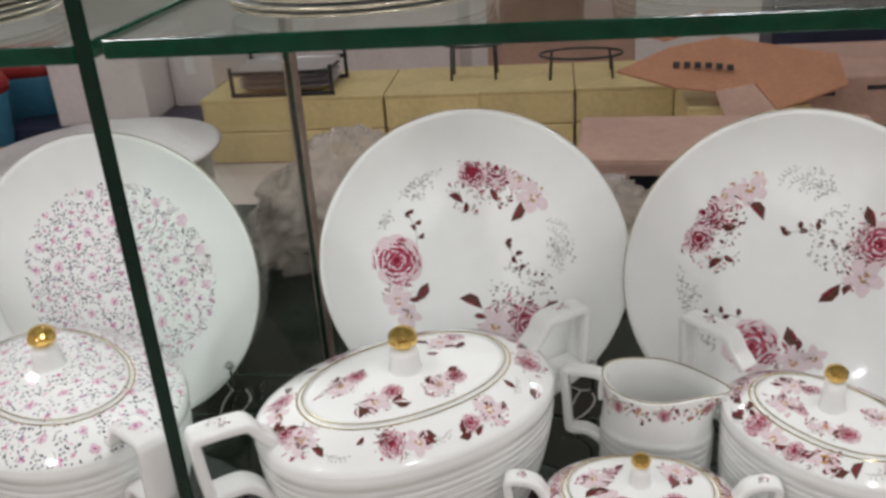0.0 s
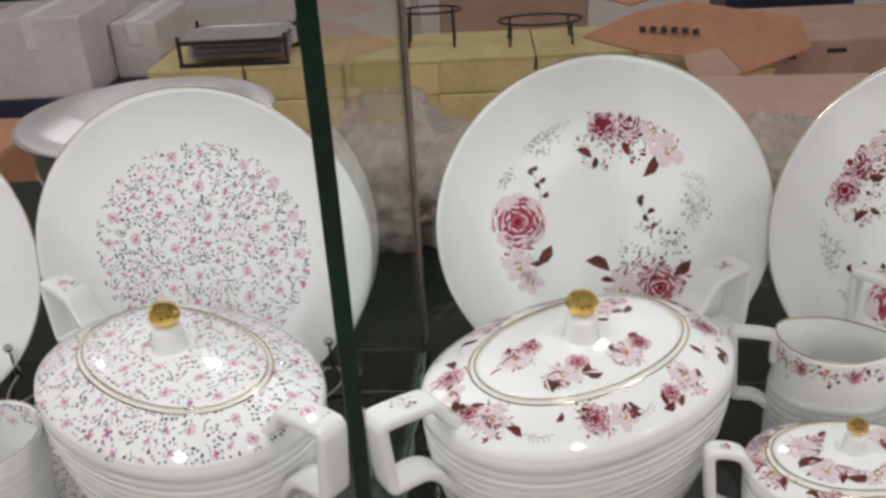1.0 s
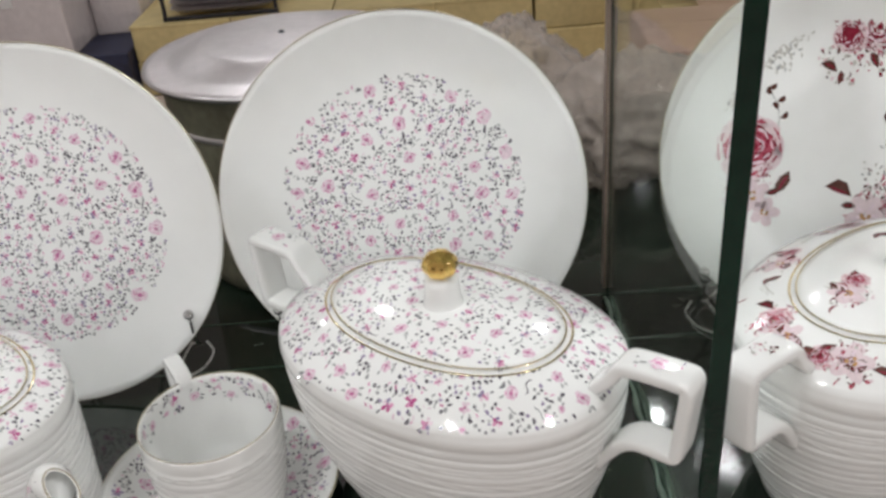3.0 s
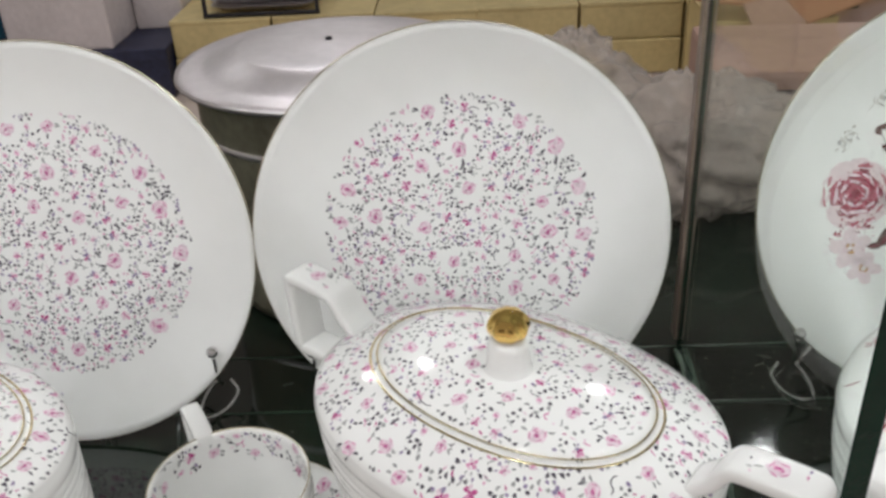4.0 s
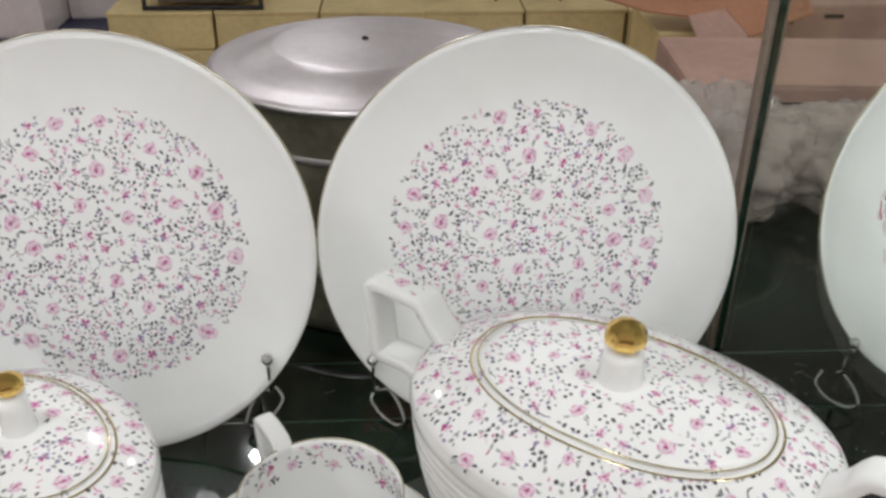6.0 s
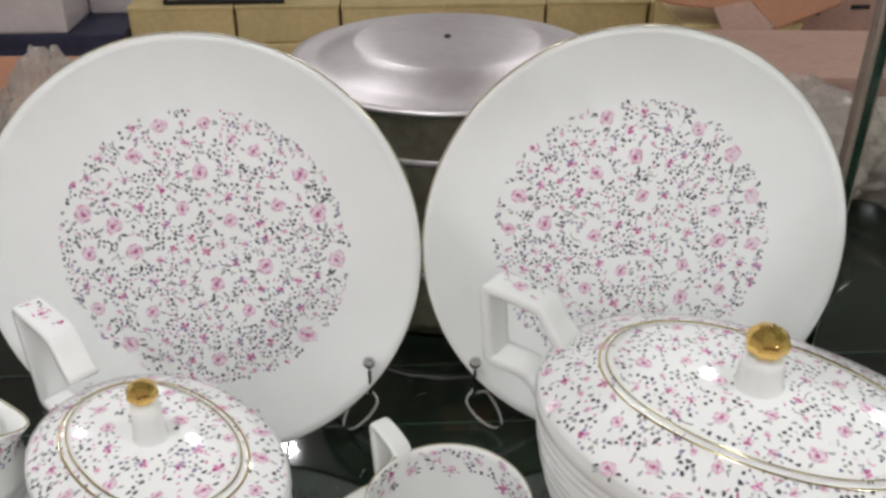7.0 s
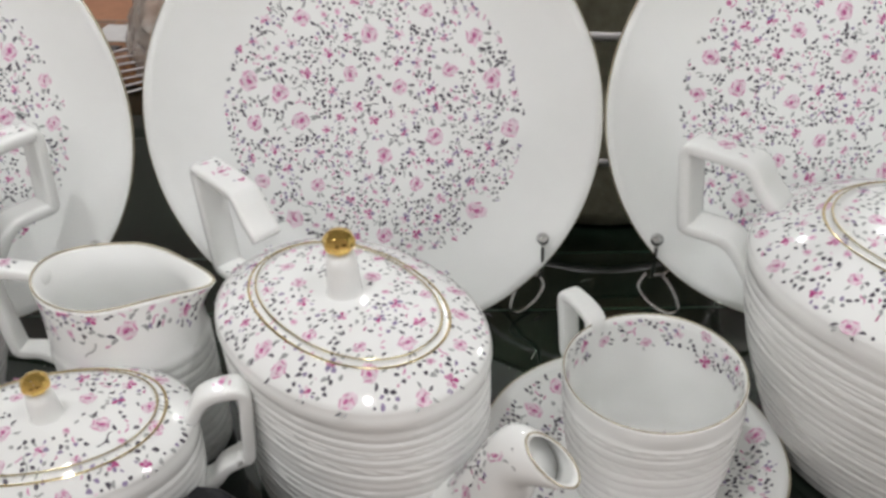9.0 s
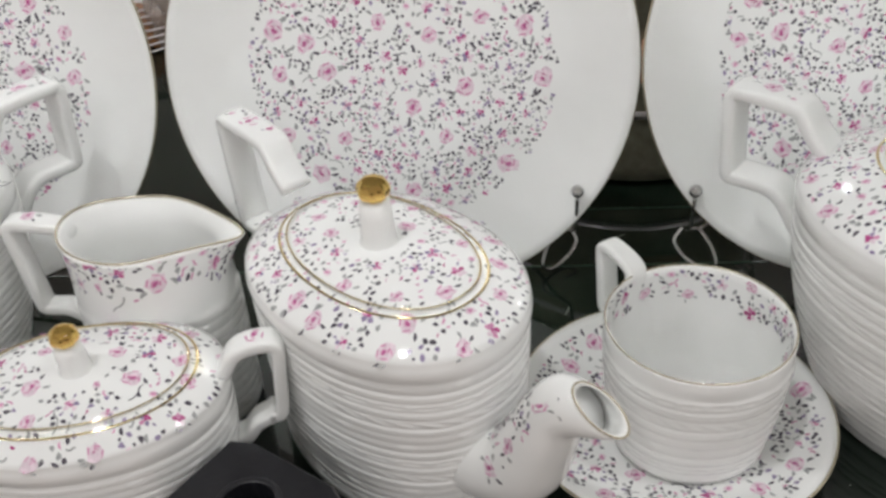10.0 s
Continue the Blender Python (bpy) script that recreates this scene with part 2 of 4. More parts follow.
class Print:
    """Collects flat shapes in a chart (u, v) and lays them on a surface given by a function of (u, v)."""

    def __init__(self, seed):
        self.shapes, self.rnd = [], random.Random(seed)

    def blob(self, ink, u, v, ru, rv=None, turn=0.0, n=8, rough=0.15, layer=0):
        rv = rv or ru
        pts = []
        for i in range(n):
            a = 2 * math.pi * i / n
            k = 1 + self.rnd.uniform(-rough, rough)
            x, y = ru * k * math.cos(a), rv * k * math.sin(a)
            pts.append((u + x * math.cos(turn) - y * math.sin(turn), v + x * math.sin(turn) + y * math.cos(turn)))
        self.shapes.append((ink, layer, pts))

    def leaf(self, ink, u, v, length, width, turn, layer=0):
        c, s = math.cos(turn), math.sin(turn)
        bend = self.rnd.uniform(-0.26, 0.26) * length
        pts = []
        for x, y in ((-0.5, 0), (-0.2, 0.8), (0.15, 0.9), (0.5, 0), (0.2, -0.9), (-0.15, -0.8)):
            px, py = x * length, y * width / 2 + bend * (1 - 4 * x * x)
            pts.append((u + px * c - py * s, v + px * s + py * c))
        self.shapes.append((ink, layer, pts))

    def stroke(self, ink, pts, width, layer=0):
        left, right = [], []
        for i, (x, y) in enumerate(pts):
            ax, ay = pts[max(i - 1, 0)]
            bx, by = pts[min(i + 1, len(pts) - 1)]
            d = math.hypot(bx - ax, by - ay) or 1
            nx, ny = -(by - ay) / d, (bx - ax) / d
            w = width / 2 * (1 if i < len(pts) - 1 else 0.4)
            left.append((x + nx * w, y + ny * w))
            right.append((x - nx * w, y - ny * w))
        for i in range(len(pts) - 1):
            self.shapes.append((ink, layer, [left[i], left[i + 1], right[i + 1], right[i]]))

    def tendril(self, ink, u, v, length, turn, width=0.0005):
        curl = self.rnd.choice((-1, 1)) * self.rnd.uniform(1.5, 3.2)
        pts, x, y, a = [], u, v, turn
        for i in range(8):
            pts.append((x, y))
            x, y = x + length / 7 * math.cos(a), y + length / 7 * math.sin(a)
            a += curl / 7 * (1 if i < 4 else -1.4)
        self.stroke(ink, pts, width)

    def small_rose(self, u, v, r):
        rnd = self.rnd
        a0 = rnd.uniform(0, 6.28)
        self.blob("pale", u, v, r * 1.0, r * rnd.uniform(0.74, 0.90), a0, 11, 0.24)
        for k in range(4):
            a = a0 + k * 1.571 + rnd.uniform(-0.3, 0.3)
            q = rnd.uniform(0.60, 0.85)
            self.blob("pink", u + q * r * math.cos(a), v + q * r * math.sin(a), 0.40 * r, 0.10 * r, a + 1.57 + rnd.uniform(-0.3, 0.5), 7, 0.25, 1)
        self.blob("pink", u + 0.08 * r * math.cos(a0), v + 0.08 * r * math.sin(a0), 0.40 * r, 0.30 * r, a0, 9, 0.25, 1)
        self.blob("pale", u + 0.22 * r * math.cos(a0 + 2), v + 0.22 * r * math.sin(a0 + 2), 0.30 * r, 0.07 * r, a0 + 0.5, 7, 0.2, 2)
        self.blob("deep", u + 0.10 * r * math.cos(a0), v + 0.10 * r * math.sin(a0), 0.28 * r, 0.13 * r, a0 + 0.6, 7, 0.25, 3)
        self.blob("deep", u - 0.38 * r * math.cos(a0), v - 0.38 * r * math.sin(a0), 0.24 * r, 0.06 * r, a0 + 1.3, 6, 0.25, 3)
        for k in range(rnd.randint(3, 5)):
            a = rnd.uniform(0, 6.28)
            self.leaf(rnd.choice(("green", "green", "dark")), u + 1.45 * r * math.cos(a), v + 1.45 * r * math.sin(a), r * 0.9, r * 0.36, a + rnd.uniform(-0.7, 0.7))

    def floret(self, u, v, r):
        rnd = self.rnd
        a0 = rnd.uniform(0, 6.28)
        for k in range(5):
            a = a0 + k * 1.2566
            self.leaf(rnd.choice(("pink", "pale", "pale", "deep", "violet")), u + 0.6 * r * math.cos(a), v + 0.6 * r * math.sin(a), r * 0.95, r * 0.75, a)
        self.blob("deep", u, v, 0.3 * r, 0.22 * r, a0, 6, 0.2, 1)
        for k in range(6):
            a = rnd.uniform(0, 6.28)
            self.leaf(rnd.choice(("dark", "violet", "green")), u + 1.5 * r * math.cos(a), v + 1.5 * r * math.sin(a), r * 0.8, r * 0.35, a)

    def chintz(self, inside, box, roses=(), gap=0.0022, rose_r=0.0053):
        """Fills a region with little roses, florets, leaves, dots and tendrils."""
        rnd = self.rnd
        u0, v0, u1, v1 = box
        taken = []
        for u, v in roses:
            if inside(u, v):
                self.small_rose(u, v, rose_r * rnd.uniform(0.8, 1.12))
                taken.append((u, v, rose_r * 1.75))
        cell, grid = 0.012, {}

        def free(u, v, r):
            i, j = int(u // cell), int(v // cell)
            for a in (i - 1, i, i + 1):
                for b in (j - 1, j, j + 1):
                    for x, y, q in grid.get((a, b), ()):
                        if (x - u) ** 2 + (y - v) ** 2 < (q + r) ** 2:
                            return False
            return True

        def take(u, v, r):
            grid.setdefault((int(u // cell), int(v // cell)), []).append((u, v, r))

        for u, v, r in taken:
            take(u, v, r)
        area = (u1 - u0) * (v1 - v0)
        few = 0.0 if roses else 0.10
        for radius, tries, kind in ((0.0085, few * area / 5e-5, "rose"), (0.0052, area / 6e-5, "floret"), (0.0034, area / 1.2e-4, "bud"), (0.0034, area / 1.5e-4, "tendril"), (gap * 0.5, area / 0.8e-6, "small")):
            for _ in range(int(tries) + (0 if kind == "rose" and roses else 25)):
                u, v = rnd.uniform(u0, u1), rnd.uniform(v0, v1)
                if not inside(u, v) or not free(u, v, radius):
                    continue
                take(u, v, radius)
                a = rnd.uniform(0, 6.28)
                if kind == "rose":
                    self.small_rose(u, v, rose_r * rnd.uniform(0.7, 1.0))
                elif kind == "floret":
                    self.floret(u, v, 0.0032 * rnd.uniform(0.75, 1.1))
                elif kind == "bud":
                    self.blob("pale", u, v, 0.0023, 0.0017, a, 8, 0.25)
                    self.blob("pink", u, v, 0.0014, 0.0008, a + 0.6, 7, 0.25, 1)
                    self.leaf("dark", u + 0.0026 * math.cos(a), v + 0.0026 * math.sin(a), 0.0022, 0.0010, a)
                elif kind == "tendril":
                    self.tendril(rnd.choice(("green", "dark", "green")), u, v, rnd.uniform(0.008, 0.013), a, 0.0006)
                else:
                    pick = rnd.random()
                    if pick < 0.58:
                        self.leaf(rnd.choice(("green", "green", "dark", "dark", "violet", "dark")), u, v, rnd.uniform(0.0021, 0.0036), rnd.uniform(0.0015, 0.0024), a)
                    elif pick < 0.74:
                        self.blob("dark", u, v, rnd.uniform(0.0006, 0.0012), n=6)
                    elif pick < 0.92:
                        self.leaf(rnd.choice(("pink", "deep", "pink", "pale")), u, v, rnd.uniform(0.0018, 0.0036), rnd.uniform(0.0007, 0.0013), a)
                    else:
                        self.tendril(rnd.choice(("green", "green", "pink")), u, v, rnd.uniform(0.0035, 0.0055), a, 0.0007)

    def big_rose(self, u, v, r, shade="rose"):
        """A cabbage rose: rings of overlapping petals that darken to the heart."""
        rnd = self.rnd
        for k in range(9):
            a = k * 0.698 + rnd.uniform(-0.15, 0.15)
            self.blob("blush", u + 0.72 * r * math.cos(a), v + 0.72 * r * math.sin(a), 0.36 * r, 0.42 * r, a, 9, 0.12, 0)
        self.blob(shade, u, v, 0.74 * r, 0.68 * r, 0.3, 12, 0.1, 1)
        for ring, count, ink in ((0.96, 13, "blush"), (0.88, 15, shade), (0.74, 13, "blush"), (0.68, 13, "crimson"), (0.58, 11, "pale"), (0.50, 10, "crimson"), (0.42, 8, shade), (0.34, 7, "pale"), (0.27, 6, "crimson")):
            for k in range(count):
                a = 6.283 * k / count + ring * 5 + rnd.uniform(-0.25, 0.25)
                q = ring + rnd.uniform(-0.05, 0.05)
                self.blob(ink, u + q * r * math.cos(a), v + q * r * math.sin(a), 0.17 * r, 0.03 * r + 0.03 * r * rnd.random(), a + 1.571 + rnd.uniform(-0.5, 0.5), 7, 0.2, 2 + round((1 - ring) * 4))
        self.blob("crimson", u, v, 0.16 * r, 0.13 * r, 0.5, 8, 0.2, 6)

    def tangle(self, u, v, ru, rv, turn, count, inks=("crimson", "brown", "rose", "blush", "crimson")):
        """Short fine strokes that fill a bouquet."""
        rnd = self.rnd
        for _ in range(count):
            a, d = rnd.uniform(0, 6.28), math.sqrt(rnd.random())
            x, y = ru * d * math.cos(a), rv * d * math.sin(a)
            x, y = u + x * math.cos(turn) - y * math.sin(turn), v + x * math.sin(turn) + y * math.cos(turn)
            self.leaf(rnd.choice(inks), x, y, rnd.uniform(0.002, 0.0052), rnd.uniform(0.0006, 0.0016), rnd.uniform(0, 6.28), 2)

    def blossom(self, u, v, r):
        rnd = self.rnd
        a0 = rnd.uniform(0, 6.28)
        for k in range(5):
            a = a0 + k * 1.2566
            self.blob("blush", u + 0.55 * r * math.cos(a), v + 0.55 * r * math.sin(a), 0.5 * r, 0.36 * r, a, 9, 0.1, 3)
            self.leaf("pale", u + 0.42 * r * math.cos(a), v + 0.42 * r * math.sin(a), 0.5 * r, 0.16 * r, a, 4)
        for k in range(7):
            a = rnd.uniform(0, 6.28)
            self.blob("ochre", u + 0.2 * r * math.cos(a), v + 0.2 * r * math.sin(a), 0.09 * r, n=6, layer=5)

    def big_leaf(self, u, v, length, turn, ink="brown"):
        self.leaf(ink, u, v, length, length * 0.48, turn, 3)
        self.leaf("crimson", u + 0.06 * length * math.sin(turn), v - 0.06 * length * math.cos(turn), length * 0.7, length * 0.12, turn, 4)

    def sprig(self, u, v, length, turn, ink="mist", leaf_ink=None):
        rnd = self.rnd
        pts = [(u + length * k / 5 * math.cos(turn + 0.1 * k), v + length * k / 5 * math.sin(turn + 0.1 * k)) for k in range(6)]
        self.stroke(ink, pts, 0.0005, 1)
        for k, (x, y) in enumerate(pts[1:]):
            for side in (-1, 1):
                a = turn + side * rnd.uniform(0.6, 1.0)
                if leaf_ink and (k + (side > 0)) % 2:
                    continue
                self.leaf(leaf_ink or ink, x + 0.14 * length * math.cos(a), y + 0.14 * length * math.sin(a), (0.24 if leaf_ink else 0.2) * length, (0.15 if leaf_ink else 0.06) * length, a, 1)

    def spray(self, u, v, r, count=40, inks=("mist", "mist", "brown", "blush", "rose")):
        """A loose cloud of tiny buds and stalks."""
        rnd = self.rnd
        for _ in range(count):
            a, d = rnd.uniform(0, 6.28), r * math.sqrt(rnd.random())
            x, y = u + d * math.cos(a), v + d * math.sin(a)
            if rnd.random() < 0.5:
                self.leaf(rnd.choice(inks), x, y, rnd.uniform(0.002, 0.0042), 0.0011, rnd.uniform(0, 6.28), 1)
            else:
                self.blob(rnd.choice(inks), x, y, rnd.uniform(0.0005, 0.0013), n=6, layer=2)

    def mesh(self, name, surf, lift=0.00012, keep=None):
        verts, faces, slots = [], [], []
        for ink, layer, pts in sorted(self.shapes, key=lambda s: s[1]):
            if keep and not all(keep(u, v) for u, v in pts):
                continue
            base = len(verts)
            for u, v in pts:
                p, n = surf(u, v)
                verts.append(Vector(p) + Vector(n) * (lift + 0.00005 * layer))
            faces.append(tuple(range(base, base + len(pts))))
            slots.append(INKS.index(ink))
        return mesh_object(name, verts, faces, list(INK.values()), slots)


# ---- dinner plates on wire stands ----
PLATE_R, WELL_DEPTH = 0.1310, 0.0140


def plate_height(r):
    """Height of the plate's face over its rim plane."""
    if r < 0.080:
        return -WELL_DEPTH
    t = (r - 0.080) / (PLATE_R - 0.080)
    return -WELL_DEPTH + WELL_DEPTH * (0.62 * t ** 1.2 + 0.38 * t * t)


def plate_surface(u, v):
    return (u, v, plate_height(math.hypot(u, v))), (0, 0, 1)


def lathe(profile, n=96):
    return loft([[(r * math.cos(2 * math.pi * k / n), r * math.sin(2 * math.pi * k / n), z) for k in range(n)] for r, z in profile])


def plate_meshes():
    prof = [(0.0004, plate_height(0))] + [(r, plate_height(r)) for r in [0.02 * k for k in range(1, 5)] + [0.084 + 0.0015 * k for k in range(10)] + [0.101 + 0.0035 * k for k in range(8)]]
    prof += [(PLATE_R - 0.0007, 0.0002), (PLATE_R, -0.0010), (PLATE_R - 0.0007, -0.0026)]
    prof += [(0.120, -0.0065), (0.098, -0.0150), (0.087, -0.0180), (0.075, -0.0192), (0.074, -0.0220), (0.071, -0.0220), (0.070, -0.0190), (0.0004, -0.0185)]
    v, f = lathe(prof, 128)
    body = mesh_object("plate_body", v, f, [PORCELAIN])
    v, f = lathe([(PLATE_R - 0.0006, 0.0005), (PLATE_R - 0.0002, 0.0002), (PLATE_R + 0.0003, -0.0008), (PLATE_R, -0.0018)], 128)
    rim = mesh_object("gold_rim", v, f, [GOLD_WORN])
    return body, rim


PLATE_BODY, PLATE_RIM = plate_meshes()
LEAN = 14.0


def chintz_plate_print(seed, roses):
    p = Print(seed)
    p.chintz(lambda u, v: math.hypot(u, v) < 0.091, (-0.092, -0.092, 0.092, 0.092), [(u / 1000, v / 1000) for u, v in roses])
    return p.mesh("chintz_print", plate_surface, keep=lambda u, v: math.hypot(u, v) < 0.0880)


ROSES_A = [(-21, 77), (5, 78), (-38, 59), (-71, 25), (-54, 17), (-12, 27), (16, 19), (45, 28), (69, 22), (33, 61), (59, 46), (0, 49), (-43, 1),
           (-70, 0), (5, -21), (23, -39), (-52, -59), (-69, -35), (2, -71), (-36, -38), (79, -7), (35, -10), (58, -56)]
ROSES_B = [(-18, 76), (-33, 80), (1, 52), (-63, 59), (-71, 29), (-23, 42), (-54, 11), (6, 27), (52, 17), (75, 26), (61, 52), (39, 68), (-23, 2),
           (-77, 8), (-5, -21), (34, -18), (-28, -32), (59, -35), (34, -40), (78, -5), (56, -3), (10, -62), (-48, -55)]


def bouquet_plate_print(seed, turn):
    """Four bouquets of roses, blossoms and leaves round the well, the whole turned by some degrees."""
    p = Print(seed)
    def grow(start, cx, cy, k):
        """Enlarges the shapes added since start about a centre."""
        for q in range(start, len(p.shapes)):
            ink, layer, pts = p.shapes[q]
            p.shapes[q] = (ink, layer, [(cx + (u - cx) * k, cy + (v - cy) * k) for u, v in pts])

    # upper bouquet
    mark = len(p.shapes)
    p.spray(0.004, 0.062, 0.016, 60)
    p.big_rose(0.022, 0.078, 0.013, "crimson")
    p.big_rose(0.006, 0.074, 0.009, "crimson")
    p.spray(0.022, 0.064, 0.014, 60, ("brown", "rose", "mist", "crimson"))
    p.blossom(0.046, 0.058, 0.011)
    p.blossom(0.036, 0.070, 0.008)
    for u, v, l, a in ((0.061, 0.061, 0.016, 0.1), (0.034, 0.049, 0.015, 1.1), (-0.005, 0.058, 0.011, 2.6), (0.052, 0.073, 0.012, 0.9), (0.001, 0.052, 0.008, 1.4), (0.020, 0.060, 0.010, 2.0)):
        p.big_leaf(u, v, l, a)
    p.tangle(0.020, 0.074, 0.026, 0.011, -0.25, 150)
    p.tangle(0.046, 0.060, 0.013, 0.010, -0.5, 40, ("ochre", "pale", "rose"))
    grow(mark, 0.024, 0.066, 1.28)
    mark = len(p.shapes)
    # grey sprigs upper side
    p.spray(-0.048, 0.070, 0.013, 70, ("mist", "mist", "mist", "green"))
    for k in range(5):
        p.sprig(-0.060 + 0.007 * k, 0.058 + 0.004 * k, 0.018, 0.7 + 0.16 * k, "mist")
    grow(mark, -0.048, 0.068, 1.2)
    mark = len(p.shapes)
    # side bouquet with the large rose
    p.big_rose(-0.066, 0.002, 0.0195)
    p.blossom(-0.066, -0.030, 0.012)
    p.blossom(-0.058, -0.042, 0.010)
    p.spray(-0.066, -0.022, 0.012, 50, ("rose", "blush", "crimson"))
    p.big_leaf(-0.047, -0.023, 0.018, 1.0)
    p.big_leaf(-0.053, -0.028, 0.010, 0.2)
    p.sprig(-0.050, 0.014, 0.026, 1.35, "green", "brown")
    p.sprig(-0.074, 0.026, 0.022, 1.4, "mist")
    p.spray(-0.076, 0.034, 0.009, 40, ("mist", "mist", "green"))
    p.tangle(-0.066, -0.016, 0.011, 0.026, 0.1, 70, ("rose", "pale", "crimson"))
    grow(mark, -0.064, -0.008, 1.12)
    mark = len(p.shapes)
    # lower bouquet
    p.sprig(0.038, -0.020, 0.024, 1.45, "mist", "brown")
    p.spray(0.040, -0.030, 0.022, 110, ("mist", "mist", "green", "brown"))
    p.big_rose(0.044, -0.052, 0.014)
    p.blossom(0.022, -0.052, 0.012)
    p.spray(0.032, -0.044, 0.014, 60, ("brown", "rose", "blush"))
    p.big_leaf(0.006, -0.037, 0.017, 2.7)
    p.big_leaf(0.058, -0.040, 0.014, 0.8)
    p.big_leaf(0.012, -0.046, 0.009, 3.0)
    p.tangle(0.036, -0.047, 0.026, 0.012, 0.1, 130)
    grow(mark, 0.036, -0.044, 1.3)
    # far sprigs
    p.spray(0.074, 0.010, 0.014, 60, ("mist", "mist", "green"))
    for k in range(4):
        p.sprig(0.072 + 0.003 * k, -0.010 + 0.012 * k, 0.018, 1.2 + 0.3 * k, "mist")
    c, s = math.cos(radians(turn)), math.sin(radians(turn))
    p.shapes = [(ink, layer, [(u * c - v * s, u * s + v * c) for u, v in pts]) for ink, layer, pts in p.shapes]
    return p.mesh("bouquet_print", plate_surface, keep=lambda u, v: math.hypot(u, v) < 0.0885)


def dinner_plate(x, y, z, print_mesh, label, size=1.0):
    ob = thing("dinner_plate", pose(x, y, z, 90 - LEAN) @ Matrix.Scale(size, 4), label, "plate", "display plates")
    part_mesh("plate_body", PLATE_BODY, ob)
    part_mesh("gold_rim", PLATE_RIM, ob, "thin worn gold line along the rim")
    part_mesh(print_mesh.name.split(".")[0], print_mesh, ob, "printed flowers under the glaze")
    return ob


def plate_stand():
    """A chrome wire easel: two ball-tipped prongs with curled feet, joined behind the plate."""
    ob = thing("plate_stand", Matrix.Identity(4), "chrome wire plate stand with ball tips and curled feet", "plate stand", "plate stands")
    for side in (-1, 1):
        path = [(side * 0.099, -0.024, 0.062), (side * 0.099, -0.022, 0.040), (side * 0.098, -0.012, 0.030), (side * 0.090, -0.006, 0.026), (side * 0.083, -0.012, 0.018), (side * 0.080, -0.018, 0.008),
                (side * 0.086, -0.014, 0.0026), (side * 0.096, -0.004, 0.004), (side * 0.102, 0.002, 0.012), (side * 0.097, 0.006, 0.020)]
        v, f = tube(smooth_path(path, 8), 0.0013, 10)
        prong = part_mesh("prong", mesh_object("prong", v, f, [CHROME]), ob)
        bm = bmesh.new()
        bmesh.ops.create_uvsphere(bm, u_segments=16, v_segments=10, radius=0.0041)
        part("ball_tip", bm, CHROME, prong, m=Matrix.Translation((side * 0.099, -0.024, 0.065)))
        back = [(side * 0.090, -0.006, 0.026), (side * 0.070, 0.022, 0.020), (side * 0.035, 0.045, 0.05), (side * 0.022, 0.052, 0.12)]
        v, f = tube(smooth_path(back, 8), 0.0015, 8)
        part_mesh("back_wire", mesh_object("back_wire", v, f, [CHROME]), ob)
        v, f = tube(smooth_path([(side * 0.022, 0.052, 0.12), (side * 0.03, 0.06, 0.06), (side * 0.04, 0.068, 0.0016)], 8), 0.0015, 8)
        part_mesh("back_leg", mesh_object("back_leg", v, f, [CHROME]), ob)
    v, f = tube([(-0.022, 0.052, 0.12), (0, 0.053, 0.122), (0.022, 0.052, 0.12)], 0.0015, 8)
    part_mesh("cross_wire", mesh_object("cross_wire", v, f, [CHROME]), ob)
    return ob


# ---- oval vessels ----


def ribbed(a, b, z0, z1, inset, rows, n=192, depth=0.0010):
    """Rings of an oval wall from z0 to z1: flat bands between fine grooves; some bands carry a row of dashes, some thin lines with key-shaped breaks."""
    rings, per = [], 8
    total = rows * per
    for i in range(total + 1):
        f = i / total
        z = z0 + (z1 - z0) * f
        o = inset * (1 - f) ** 1.7
        row, ph = divmod(i, per)
        kind = ("plain", "dash", "plain", "lines", "lines", "plain", "rope")[row % 7]
        base = 0.0 if ph == 0 else depth * (0.55 if ph in (1, 7) else 1.0)
        ring = []
        for j, (x, y, _) in enumerate(oval(a - o, b - o, 0, n)):
            k = base
            if kind == "dash" and ph in (3, 4, 5) and (j + 3 * (row % 2)) % 8 < 5:
                k -= depth * (0.95 if ph == 4 else 0.4)
            elif kind == "rope" and 2 <= ph <= 6:
                k -= depth * 0.6 * (0.5 + 0.5 * math.sin(math.pi / 3 * (j + ph)))
            elif kind == "lines" and ph in (2, 4, 6) and (j + 14 * (row % 2)) % 28 > 2:
                k -= depth * 0.65
            d = math.hypot(x, y) or 1
            ring.append((x * (1 + k / d), y * (1 + k / d), z))
        rings.append(ring)
    return rings


def on_oval_top(a, b, ar, br, zs, zr, lid_h):
    """Surface function over the shoulder and the lid, seen from above, and the fraction between them."""
    def level(u, v):
        def k_of(aa, bb):
            return (abs(u) / aa) ** 2.15 + (abs(v) / bb) ** 2.15
        if k_of(ar, br) <= 1:
            return -1.0, k_of(ar, br) ** (1 / 2.15)
        lo, hi = 0.0, 1.0
        for _ in range(18):
            mid = (lo + hi) / 2
            if k_of(ar + (a - ar) * mid, br + (b - br) * mid) > 1:
                lo = mid
            else:
                hi = mid
        return hi, 1.0

    def height(u, v):
        s, k = level(u, v)
        if s < 0:
            return zr + 0.0004 + lid_h * (1 - k * k)
        return zr + (zs - zr) * (0.72 * s + 0.28 * s ** 2.2)

    def surf(u, v):
        h = height(u, v)
        e = 0.001
        n = Vector((-(height(u + e, v) - height(u - e, v)) / (2 * e), -(height(u, v + e) - height(u, v - e)) / (2 * e), 1)).normalized()
        return (u, v, h), n
    return level, height, surf


